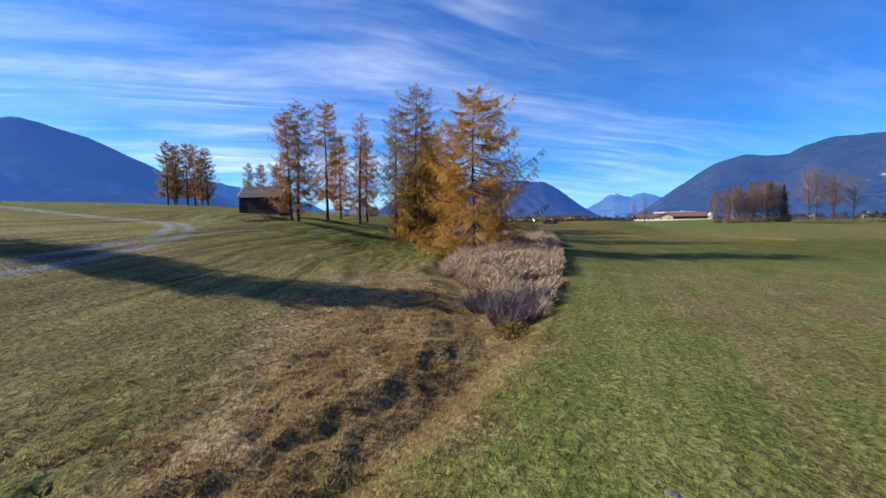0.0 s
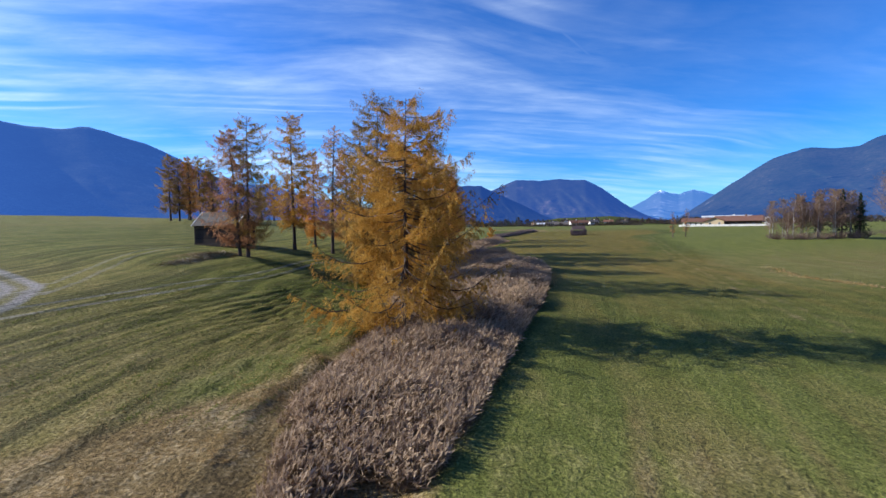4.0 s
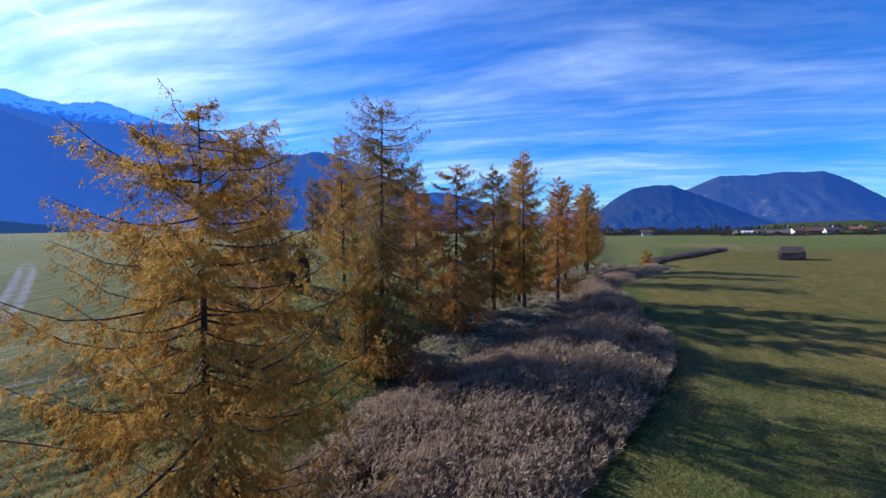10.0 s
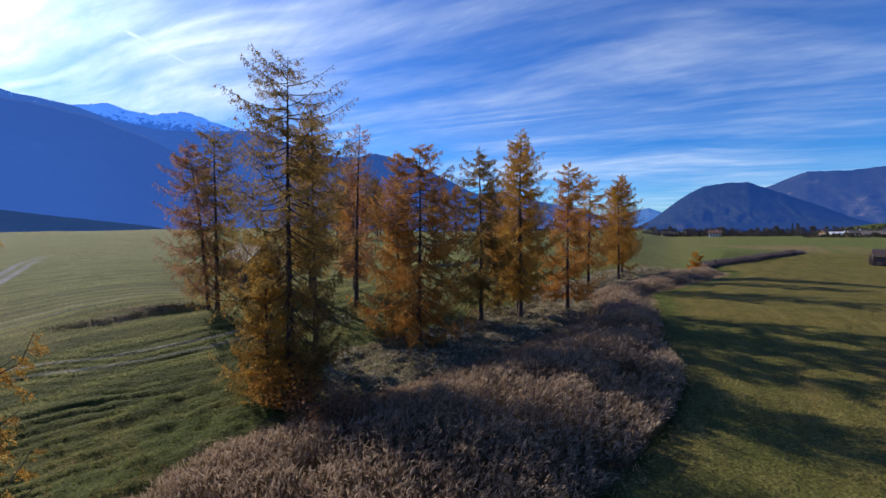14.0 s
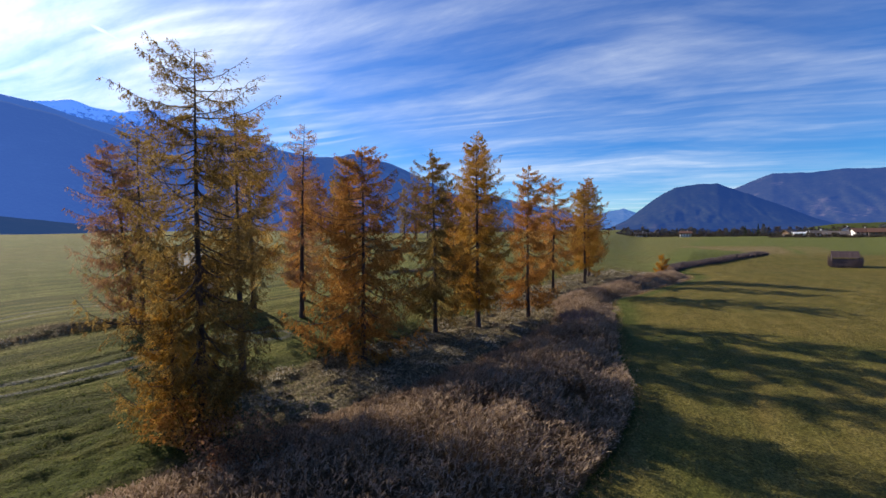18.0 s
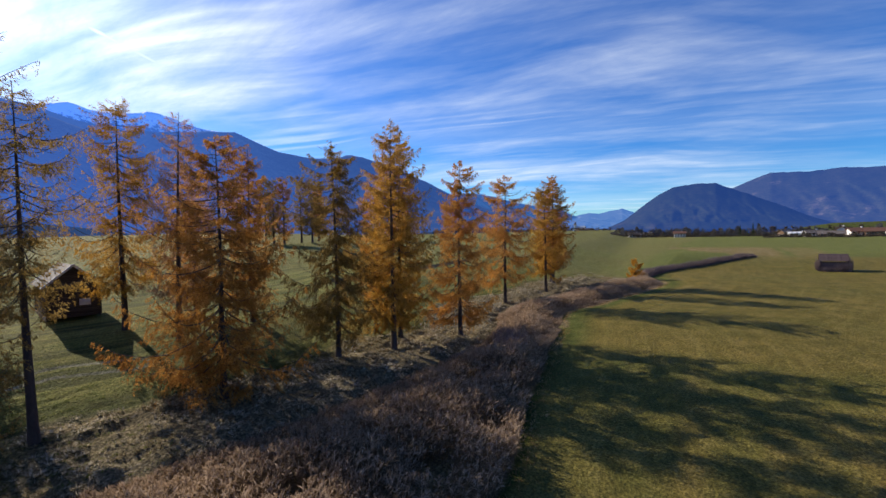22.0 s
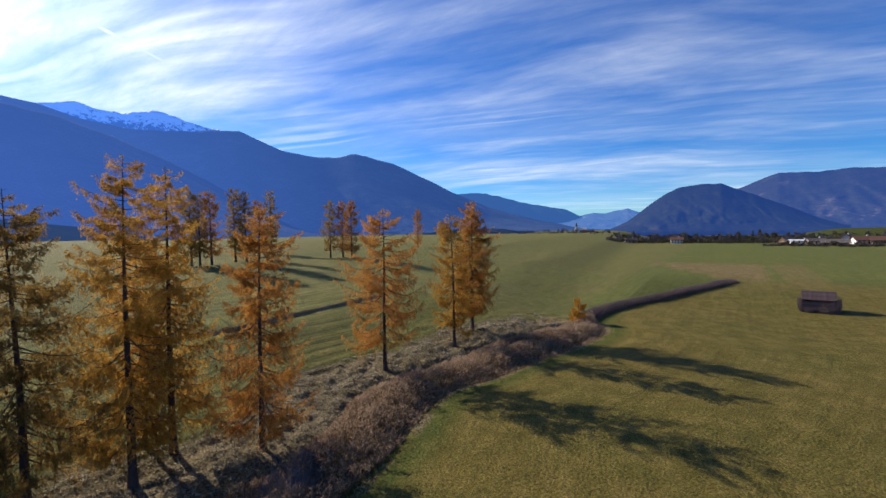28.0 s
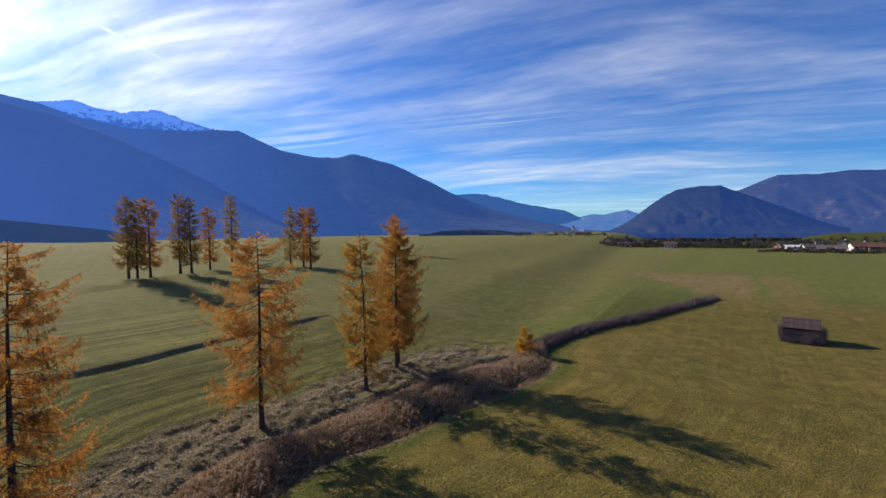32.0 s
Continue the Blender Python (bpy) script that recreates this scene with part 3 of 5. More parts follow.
# ---- mountains round the valley ----
def mountain(name, label, dist, foot, az, el, mat, seed, jag=1.0, steps=150, seen=(30, 78, 17)):
    """A range whose crest has the given height in degrees at each azimuth; its slopes are cut by gullies."""
    a = np.linspace(az[0], az[-1], steps)
    crest = np.interp(a, az, el)
    crest = crest + jag * 0.22 * (fbm(a / 1.1, a * 0 + seed, 4, seed) - 0.5) * np.clip(crest / 3, 0.05, 1)
    rows, nv = [], 64
    for j in range(nv):
        s = j / (nv - 1) * 1.25                      # 0 at the foot, 1 on the crest, beyond it the far side
        t = min(s, 1.0)
        back = max(s - 1, 0) / 0.25
        gully = (np.abs(fbm(a / 2.2 + 2.6 * t * jag, a * 0 + t * 2.2, 5, seed + 1) - 0.5) * 2.6) * np.sin(np.pi * t) ** 0.7
        r = dist * (1 - foot * (1 - t) ** 1.0) + back * dist * 0.12
        shape = t ** 1.15
        h = np.tan(np.radians(crest)) * dist * shape * (1 - 0.24 * gully * jag) * (1 - back) + 3 * (1 - t)
        r = r - dist * 0.05 * gully * jag * (1 - back)
        h = np.maximum(h, -5) - (12 if j == 0 else 0)
        rows.append(np.stack([seen[0] + r * np.sin(np.radians(a)), seen[1] + r * np.cos(np.radians(a)), h + seen[2] * t], 1))
    v = np.concatenate(rows)
    i = (np.arange(nv - 1)[:, None] * steps + np.arange(steps - 1)[None, :]).ravel()
    me = mesh_from(name, v, np.stack([i, i + 1, i + steps + 1, i + steps], 1), mat, True)
    return tagged(put_part(name, me), label, "mountain", kind="structure")


# the fourth colour of each slope is its painted blue haze, given as emission
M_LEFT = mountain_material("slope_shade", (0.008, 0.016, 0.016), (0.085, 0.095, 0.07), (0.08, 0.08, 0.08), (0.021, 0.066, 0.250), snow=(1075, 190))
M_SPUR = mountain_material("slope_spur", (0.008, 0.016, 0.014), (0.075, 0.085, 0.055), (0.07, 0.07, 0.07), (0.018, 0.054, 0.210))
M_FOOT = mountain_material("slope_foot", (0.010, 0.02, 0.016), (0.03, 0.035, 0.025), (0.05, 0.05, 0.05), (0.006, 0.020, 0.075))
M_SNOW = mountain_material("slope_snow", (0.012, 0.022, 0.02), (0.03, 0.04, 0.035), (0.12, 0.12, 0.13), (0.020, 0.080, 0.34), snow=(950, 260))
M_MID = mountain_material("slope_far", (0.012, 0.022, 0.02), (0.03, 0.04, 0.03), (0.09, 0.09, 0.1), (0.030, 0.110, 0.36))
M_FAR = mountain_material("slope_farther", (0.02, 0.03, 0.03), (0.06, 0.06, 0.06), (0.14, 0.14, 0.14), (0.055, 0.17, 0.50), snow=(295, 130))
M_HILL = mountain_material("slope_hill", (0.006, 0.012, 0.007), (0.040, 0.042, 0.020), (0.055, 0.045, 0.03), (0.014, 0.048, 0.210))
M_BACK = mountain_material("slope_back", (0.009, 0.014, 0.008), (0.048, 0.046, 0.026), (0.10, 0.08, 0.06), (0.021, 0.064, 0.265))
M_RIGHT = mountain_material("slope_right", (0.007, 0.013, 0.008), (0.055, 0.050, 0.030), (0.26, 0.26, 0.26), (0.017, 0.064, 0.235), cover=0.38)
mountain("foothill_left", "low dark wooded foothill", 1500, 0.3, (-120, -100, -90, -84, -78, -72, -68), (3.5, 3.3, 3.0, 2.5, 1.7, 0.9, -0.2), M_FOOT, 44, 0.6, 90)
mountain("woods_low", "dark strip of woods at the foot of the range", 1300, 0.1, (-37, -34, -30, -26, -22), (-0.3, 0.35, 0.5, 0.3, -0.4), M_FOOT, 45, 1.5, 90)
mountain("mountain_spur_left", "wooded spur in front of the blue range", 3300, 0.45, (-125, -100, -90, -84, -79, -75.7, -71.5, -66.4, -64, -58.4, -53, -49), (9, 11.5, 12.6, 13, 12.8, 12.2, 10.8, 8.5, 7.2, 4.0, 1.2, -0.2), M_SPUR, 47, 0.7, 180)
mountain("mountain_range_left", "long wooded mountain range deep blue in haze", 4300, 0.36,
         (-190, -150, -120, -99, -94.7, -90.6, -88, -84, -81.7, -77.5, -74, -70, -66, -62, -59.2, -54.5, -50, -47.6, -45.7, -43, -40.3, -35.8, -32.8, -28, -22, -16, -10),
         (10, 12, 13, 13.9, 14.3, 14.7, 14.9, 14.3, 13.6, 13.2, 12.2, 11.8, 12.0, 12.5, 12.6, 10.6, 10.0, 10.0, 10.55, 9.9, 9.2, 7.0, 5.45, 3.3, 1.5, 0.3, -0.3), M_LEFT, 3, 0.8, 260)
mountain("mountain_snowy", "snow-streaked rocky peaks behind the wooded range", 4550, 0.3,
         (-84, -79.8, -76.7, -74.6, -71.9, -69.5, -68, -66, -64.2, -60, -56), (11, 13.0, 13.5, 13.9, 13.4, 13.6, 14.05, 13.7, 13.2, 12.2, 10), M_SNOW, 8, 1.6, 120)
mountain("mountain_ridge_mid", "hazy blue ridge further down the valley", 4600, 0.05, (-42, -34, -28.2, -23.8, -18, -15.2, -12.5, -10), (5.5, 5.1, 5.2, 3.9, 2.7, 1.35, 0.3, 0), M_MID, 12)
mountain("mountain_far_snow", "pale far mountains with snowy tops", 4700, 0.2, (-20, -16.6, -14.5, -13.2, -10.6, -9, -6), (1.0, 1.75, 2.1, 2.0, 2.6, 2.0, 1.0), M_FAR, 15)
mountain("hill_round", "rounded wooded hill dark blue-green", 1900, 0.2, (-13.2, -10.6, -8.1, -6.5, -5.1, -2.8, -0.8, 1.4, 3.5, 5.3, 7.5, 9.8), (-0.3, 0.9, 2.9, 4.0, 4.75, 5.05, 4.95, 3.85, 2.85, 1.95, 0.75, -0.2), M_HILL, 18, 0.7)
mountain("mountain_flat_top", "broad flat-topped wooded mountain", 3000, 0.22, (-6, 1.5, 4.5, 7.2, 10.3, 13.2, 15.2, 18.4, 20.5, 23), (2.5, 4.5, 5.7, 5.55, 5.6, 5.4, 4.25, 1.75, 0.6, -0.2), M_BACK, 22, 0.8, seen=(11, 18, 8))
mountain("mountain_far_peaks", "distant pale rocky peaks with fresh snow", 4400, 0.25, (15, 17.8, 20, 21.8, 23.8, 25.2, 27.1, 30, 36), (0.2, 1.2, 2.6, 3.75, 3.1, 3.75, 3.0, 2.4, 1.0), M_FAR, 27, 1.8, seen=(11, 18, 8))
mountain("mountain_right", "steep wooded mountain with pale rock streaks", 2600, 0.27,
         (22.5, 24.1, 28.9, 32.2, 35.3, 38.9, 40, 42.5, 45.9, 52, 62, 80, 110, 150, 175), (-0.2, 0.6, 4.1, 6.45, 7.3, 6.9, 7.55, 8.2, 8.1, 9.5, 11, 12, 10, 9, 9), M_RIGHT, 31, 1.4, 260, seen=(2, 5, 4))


# ---- larches ----
def tubes(lines, radii, sides=4):
    """Tapered tubes along polylines of one length. lines: n x k x 3, radii: n x k."""
    n, k = lines.shape[:2]
    d = np.gradient(lines, axis=1)
    d /= np.linalg.norm(d, axis=2, keepdims=True) + 1e-9
    ref = np.where(np.abs(d[..., 2:3]) > 0.9, np.array([1.0, 0, 0]), np.array([0, 0, 1.0]))
    a = np.cross(d, ref)
    a /= np.linalg.norm(a, axis=2, keepdims=True) + 1e-9
    b = np.cross(d, a)
    ang = np.arange(sides) / sides * 2 * np.pi
    ring = a[:, :, None, :] * np.cos(ang)[:, None] + b[:, :, None, :] * np.sin(ang)[:, None]
    v = lines[:, :, None, :] + ring * radii[:, :, None, None]
    base = np.arange(n)[:, None, None] * (k * sides) + np.arange(k - 1)[None, :, None] * sides
    j = np.arange(sides)[None, None, :]
    q = np.stack([base + j, base + (j + 1) % sides, base + sides + (j + 1) % sides, base + sides + j], -1)
    return v.reshape(-1, 3), q.reshape(-1, 4)


def sprays(rng, c, along, size, blades=3, width=0.16, spread=0.75, sag=0.25):
    """Small pointed sprays of needles at the points c, three or so a point."""
    n = len(c)
    c = np.repeat(c, blades, 0)
    d = np.repeat(along, blades, 0) + rng.normal(0, spread, (n * blades, 3))
    d[:, 2] -= sag
    d /= np.linalg.norm(d, axis=1, keepdims=True) + 1e-9
    s = np.cross(d, rng.normal(0, 1, d.shape))
    s /= np.linalg.norm(s, axis=1, keepdims=True) + 1e-9
    L = np.repeat(size, blades)[:, None] * rng.uniform(0.7, 1.3, (n * blades, 1))
    root = c - d * L * 0.4
    v = np.stack([root + s * L * width * 0.5, root - s * L * width * 0.5, c + d * L * 0.6], 1)
    return v.reshape(-1, 3), np.arange(n * blades * 3).reshape(-1, 3)


PROFILE_F = (0.0, 0.10, 0.25, 0.45, 0.65, 0.80, 0.90, 0.96, 1.0)
CONE = (0.74, 0.92, 1.0, 0.90, 0.74, 0.58, 0.41, 0.25, 0.06)
COLUMN = (0.70, 0.86, 0.95, 1.0, 0.96, 0.86, 0.68, 0.44, 0.10)


def larch_meshes(seed, h, r, lo, fill, needles, lean=(0.0, 0.0), thick=0.30, column=0.0, droop=0.24, blade=0.16, limbs=400, ragged=0.30, tiers=6.4):
    """Trunk, limbs and needles of a larch with its foot at the origin. column: 0 a cone, 1 an old broad-topped tree."""
    rng = np.random.default_rng(seed)
    k = 18
    t = np.linspace(0, 1, k)
    sway = np.stack([0.10 * np.sin(t * 5 + seed) * t, 0.10 * np.cos(t * 4 + seed * 2) * t], 1)
    axis = np.stack([lean[0] * t ** 1.3 + sway[:, 0], lean[1] * t ** 1.3 + sway[:, 1], t * h - 0.25], 1)
    rad = thick * (1 - t) ** 1.05 + 0.015 + 0.30 * thick * np.exp(-t * h / 0.5)
    trunk = mesh_from("trunk", *tubes(axis[None], rad[None], 10), BARK, True)

    def on_axis(s):
        return np.stack([np.interp(s, t, axis[:, i]) for i in range(3)], -1)

    # limbs leave the stem in loose tiers
    n = int(h * (1 - lo) * tiers)
    f = (np.arange(n) + rng.uniform(0, 1, n)) / n
    s = lo + (0.995 - lo) * f
    az = np.arange(n) * 2.4 + rng.normal(0, 0.5, n)
    shape = np.interp(f, PROFILE_F, CONE) * (1 - column) + np.interp(f, PROFILE_F, COLUMN) * column
    lobes = 1 + ragged * 1.6 * (vnoise(az * 0.9 + seed, s * h / 1.7, seed) - 0.5)
    length = r * shape * lobes * rng.uniform(1 - ragged * 1.5, 1.08, n)
    dead = rng.uniform(0, 1, n) < 0.07
    out = np.stack([np.cos(az), np.sin(az), np.zeros(n)], 1)
    rise = np.interp(f, (0, 0.3, 0.7, 0.9, 1), (-0.24, -0.10, 0.04, 0.12, 0.2)) + rng.normal(0, 0.10, n)
    m = 7
    w = np.linspace(0, 1, m)
    P = on_axis(s)[:, None, :] + out[:, None, :] * (length[:, None] * w)[..., None]
    lift = rise[:, None] * w - droop * np.sin(w * np.pi) * (1 - f[:, None]) + 0.20 * w ** 3
    P[..., 2] += length[:, None] * lift
    P[..., :2] += rng.normal(0, 0.035, (n, m, 2)) * length[:, None, None] * w[None, :, None]
    R = (0.008 + 0.0085 * length)[:, None] * (1 - 0.82 * w)
    # the longest limbs can be told apart; the rest of the branching is one piece
    long = np.argsort(-length)[:limbs]
    rest = np.setdiff1d(np.arange(n), long)
    rest = long[:1] if len(rest) == 0 else rest
    limb_meshes = [mesh_from("limb", *tubes(P[[q]], R[[q]], 5), TWIG, True) for q in long]
    bv, bf = tubes(P[rest], R[rest], 4)
    # side twigs leave each limb to both sides and hang like curtains
    per = 26
    u = np.clip(0.16 + 0.84 * (np.arange(per) + rng.uniform(0, 1, (n, per))) / per, 0, 1)
    idx = np.clip((u * (m - 1)).astype(int), 0, m - 2)
    fr = (u * (m - 1) - idx)[..., None]
    rows = np.arange(n)[:, None]
    root = P[rows, idx] * (1 - fr) + P[rows, idx + 1] * fr
    side = np.where(np.arange(per) % 2 == 0, 1.0, -1.0)[None, :] * rng.uniform(0.5, 1.4, (n, per))
    ca, sa = np.cos(az[:, None] + side), np.sin(az[:, None] + side)
    tl = length[:, None] * (0.34 * (1.12 - u)) * rng.uniform(0.4, 1.4, (n, per)) + 0.12 * np.clip(length, 0.2, 1)[:, None]
    wt = np.linspace(0, 1, 3)
    hang = rng.uniform(0.10, 1.05, (n, per)) * np.interp(f, (0, 0.7, 0.92, 1), (1.0, 0.75, 0.3, 0.0))[:, None]
    T = root[:, :, None, :] + np.stack([ca, sa, np.zeros_like(ca)], -1)[:, :, None, :] * (tl[..., None] * wt ** 0.8)[..., None]
    T[..., 2] -= (tl * hang)[..., None] * wt ** 1.5
    T = T.reshape(-1, 3, 3)
    wood = T[::10][:, (0, 2)]
    sv, sf = tubes(wood, np.tile(np.array([[0.010, 0.004]]), (len(wood), 1)), 3)
    branchwork = mesh_from("branchwork", np.concatenate([bv, sv]), np.concatenate([bf, sf + len(bv)]), TWIG, False)
    # needles hang from the twigs; some limbs carry few, dead ones none
    own_fill = np.repeat(np.where(dead, 0.0, rng.uniform(0.5, 1.4, n)) * np.interp(f, (0, 0.4, 0.88, 1), (1.16, 1.06, 0.98, 0.5)), per)
    keep = rng.uniform(0, 1, len(T)) < own_fill * 1.4 * np.repeat(np.clip(length / 1.3, 0.10, 1), per)
    T, own_fill = T[keep], own_fill[keep]
    tlk = np.linalg.norm(T[:, 2] - T[:, 0], axis=1)
    cnt = np.maximum((fill * own_fill * (2.4 + tlk * 18.0) + rng.uniform(0, 1, len(T))).astype(int), 1)
    own = np.repeat(np.arange(len(T)), cnt)
    q = rng.uniform(0.05, 1.05, len(own))[:, None]
    c = (1 - q) ** 2 * T[own, 0] + 2 * q * (1 - q) * T[own, 1] + q ** 2 * T[own, 2]
    c[:, 2] -= rng.exponential(0.09, len(c))
    c += rng.normal(0, 0.04, c.shape)
    along = T[own, 2] - T[own, 0]
    along /= np.linalg.norm(along, axis=1, keepdims=True) + 1e-9
    nv, nf = sprays(rng, c, along, rng.uniform(0.6, 1.25, len(c)) * blade, 2, 0.22, sag=0.7)
    crown = mesh_from("crown", nv, nf, needles, False)
    return trunk, branchwork, crown, limb_meshes


def larch(at, meshes, label, group="larches along the ditch", turn=0.0, scale=1.0):
    x, y = at
    ob = thing("larch_tree", (x, y, gz(x, y)), turn, label, "tree", group, scale)
    for name, me in zip(("trunk", "branchwork", "crown"), meshes):
        piece = put_part(name, me, ob)
        if name == "branchwork":
            tagged(piece, kind="stuff")
    for me in meshes[3]:
        put_part("limb", me, ob)
    return ob


# foot x, y, height of the top, reach, foot of the crown, fill, how broad the top is, needles, lean, look
LARCHES = [
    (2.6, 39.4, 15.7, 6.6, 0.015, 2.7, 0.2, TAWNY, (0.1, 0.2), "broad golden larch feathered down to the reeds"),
    (-3.9, 57.6, 21.6, 5.1, 0.07, 1.45, 0.75, OLIVE, (0.3, 0.2), "tall old larch with olive-gold needles and bare top"),
    (-7, 61.9, 20.1, 3.5, 0.40, 0.85, 0.6, OLIVE, (0.2, -0.2), "tall thin larch with olive needles on the bank"),
    (-21.9, 61.1, 19.6, 3.97, 0.14, 1.12, 0.15, RUST, (-0.3, -1.2), "thin rust-coloured larch leaning beside its twin"),
    (-21.1, 61.5, 21, 3.72, 0.22, 0.94, 0.8, OLIVE, (0.6, 0.1), "slim olive larch rising from a shared foot"),
    (-19.3, 70.6, 23.6, 4.3, 0.22, 1.2, 0.6, GOLD, (0.0, 0.0), "tall larch on the slope with yellow lower limbs"),
    (-18.4, 76, 19.6, 3.1, 0.15, 1.12, 0.3, ORANGE, (0.0, 0.0), "slim orange larch among taller ones"),
    (-14.4, 72.6, 22.2, 3.1, 0.2, 0.69, 0.3, RUST, (0.6, 0.5), "thin half-bare larch with rusty needles"),
    (-14.3, 79.2, 20.2, 3.47, 0.15, 1.24, 0.2, ORANGE, (0.0, 0.0), "upright larch with rusty orange needles"),
    (-4.2, 70.6, 18.5, 5.83, 0.1, 1.8, 0.05, ORANGE, (0.5, -0.2), "wide dense rust-orange larch on the bank"),
    (-3.8, 80.3, 19.7, 4.7, 0.14, 1.85, 0.1, OLIVE, (0.3, -0.2), "dark olive-gold larch with two close stems"),
    (-1.3, 84.6, 21.9, 3.97, 0.14, 1.49, 0.25, GOLD, (0.1, 0.2), "tall golden larch with level limbs"),
    (-3.1, 87.7, 21.7, 3.84, 0.14, 1.49, 0.2, GOLD, (0.5, 0.0), "tall golden larch standing close to another"),
    (-5.4, 86.8, 17.5, 2.23, 0.25, 0.97, 0.3, ORANGE, (-0.6, 0.3), "slender short larch leaning away from its neighbours"),
    (1.4, 91.7, 19.1, 4.2, 0.14, 1.6, 0.05, ORANGE, (0.0, 0.3), "orange larch with a clean lower stem"),
    (-1.1, 107.7, 19.4, 5.1, 0.22, 1.75, 0.25, ORANGE, (0.3, -0.2), "bright orange larch with upswept limbs on the bank"),
    (0.6, 118.8, 19.3, 3.8, 0.2, 1.48, 0.3, GOLD, (0.0, -0.3), "narrow golden larch on the bank"),
    (-0.3, 124.9, 21.3, 4.2, 0.17, 1.59, 0.3, ORANGE, (0.1, 0.4), "tall orange larch beside a narrow golden one"),
    (-1.2, 126.3, 20, 3.8, 0.18, 1.39, 0.3, GOLD, (-0.4, 0.3), "golden larch half hidden by its neighbour"),
    (-4.7, 56.5, 9.8, 2.4, 0.05, 1.45, 0.2, GOLD, (0.2, 0.0), "young golden larch crowded against an old one"),
]
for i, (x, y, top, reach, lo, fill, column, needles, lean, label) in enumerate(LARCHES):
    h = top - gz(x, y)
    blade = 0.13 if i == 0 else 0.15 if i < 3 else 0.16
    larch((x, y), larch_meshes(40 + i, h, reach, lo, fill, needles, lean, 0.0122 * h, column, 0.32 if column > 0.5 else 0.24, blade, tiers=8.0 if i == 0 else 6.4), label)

# groups further off on the meadow, from three shapes
FAR = [larch_meshes(90, 20, 3.7, 0.18, 0.5, OLIVE, (0.4, 0), column=0.5, blade=0.27, limbs=10), larch_meshes(91, 20, 3.5, 0.22, 0.5, OLIVE, (0, 0.3), column=0.5, blade=0.27, limbs=10),
       larch_meshes(92, 20, 3.8, 0.17, 0.6, ORANGE, (-0.2, 0), column=0.3, blade=0.27, limbs=10)]
FAR_LABEL = ("thin olive-brown larch in a meadow group", "tall olive larch in a meadow group", "conical orange larch in a meadow group")
MEADOW_LARCHES = [
    (-81.6, 126.4, 19.5, 0), (-79.6, 127.4, 18.6, 1), (-77.5, 129.2, 19, 2), (-79.4, 136.5, 20.2, 1), (-75.9, 137.5, 19, 0), (-82.1, 145.1, 17.4, 2),
    (-102.5, 162.7, 22.5, 1), (-75, 165, 18.6, 0), (-71, 166.5, 18.2, 2), (-63.5, 163, 18.0, 2), (-84.5, 222.8, 17.6, 2),
]
for x, y, h, kind in MEADOW_LARCHES:
    larch((x, y), FAR[kind], FAR_LABEL[kind], "larches on the meadow", random.uniform(0, 360), h / 20)
# larches beside the start, known by their shadows on the slope
for x, y, h, kind in ((-31, 21.7, 13.5, 2), (-31.5, 19.2, 14, 2), (-33, 20.5, 14.5, 2), (-34.5, 19.8, 14, 2)):
    larch((x, y), FAR[kind], FAR_LABEL[kind], "larches on the meadow", 40, h / 20)


# ---- reeds, dry grass and shrubs in the wet strip ----
def reeds(rng, x, y, h):
    """Stalks with drooping leaves and feathery plumes. One triangle fan a stalk."""
    n = len(x)
    z = ground_z(x, y)
    lean = rng.normal(0, 0.13, (n, 2)) + np.array([0.10, -0.04])
    foot = np.stack([x, y, z - 0.05], 1)
    top = foot + np.stack([lean[:, 0] * h, lean[:, 1] * h, h], 1)
    a = rng.uniform(0, np.pi, n)
    s = np.stack([np.cos(a), np.sin(a), np.zeros(n)], 1)
    V, tip = [], []

    def tri(p, q, r, tp, tq, tr):
        V.append(np.stack([p, q, r], 1)), tip.append(np.tile([tp, tq, tr], (n, 1)))

    wd = 0.016
    tri(foot - s * wd, foot + s * wd, top, 0, 0, 0.6)
    for j in range(4):
        b = rng.uniform(0, 2 * np.pi, n)
        d = np.stack([np.cos(b), np.sin(b), rng.uniform(-0.2, 0.7, n)], 1)
        c = foot + (top - foot) * rng.uniform(0.25, 0.85, (n, 1))
        e = np.cross(d, s)
        e /= np.linalg.norm(e, axis=1, keepdims=True) + 1e-9
        tri(c - e * 0.013, c + e * 0.013, c + d * rng.uniform(0.22, 0.5, (n, 1)), 0.2, 0.2, 0.5)
    for j in range(4):
        d = rng.normal(0, 0.11, (n, 3)) + np.array([0.12, -0.03, -0.04])
        c = top + (foot - top) * 0.02
        e = np.stack([np.cos(a + j), np.sin(a + j), np.zeros(n)], 1)
        low = c - (top - foot) / h[:, None] * rng.uniform(0.10, 0.28, (n, 1))
        tri(c - e * 0.028 + d * 0.5, low, c + e * 0.022 + d + np.array([0, 0, 0.08]), 1, 0.85, 1)
    v = np.stack(V, 1).reshape(-1, 3)
    return v, np.arange(len(v)).reshape(-1, 3), np.stack(tip, 1).reshape(-1)


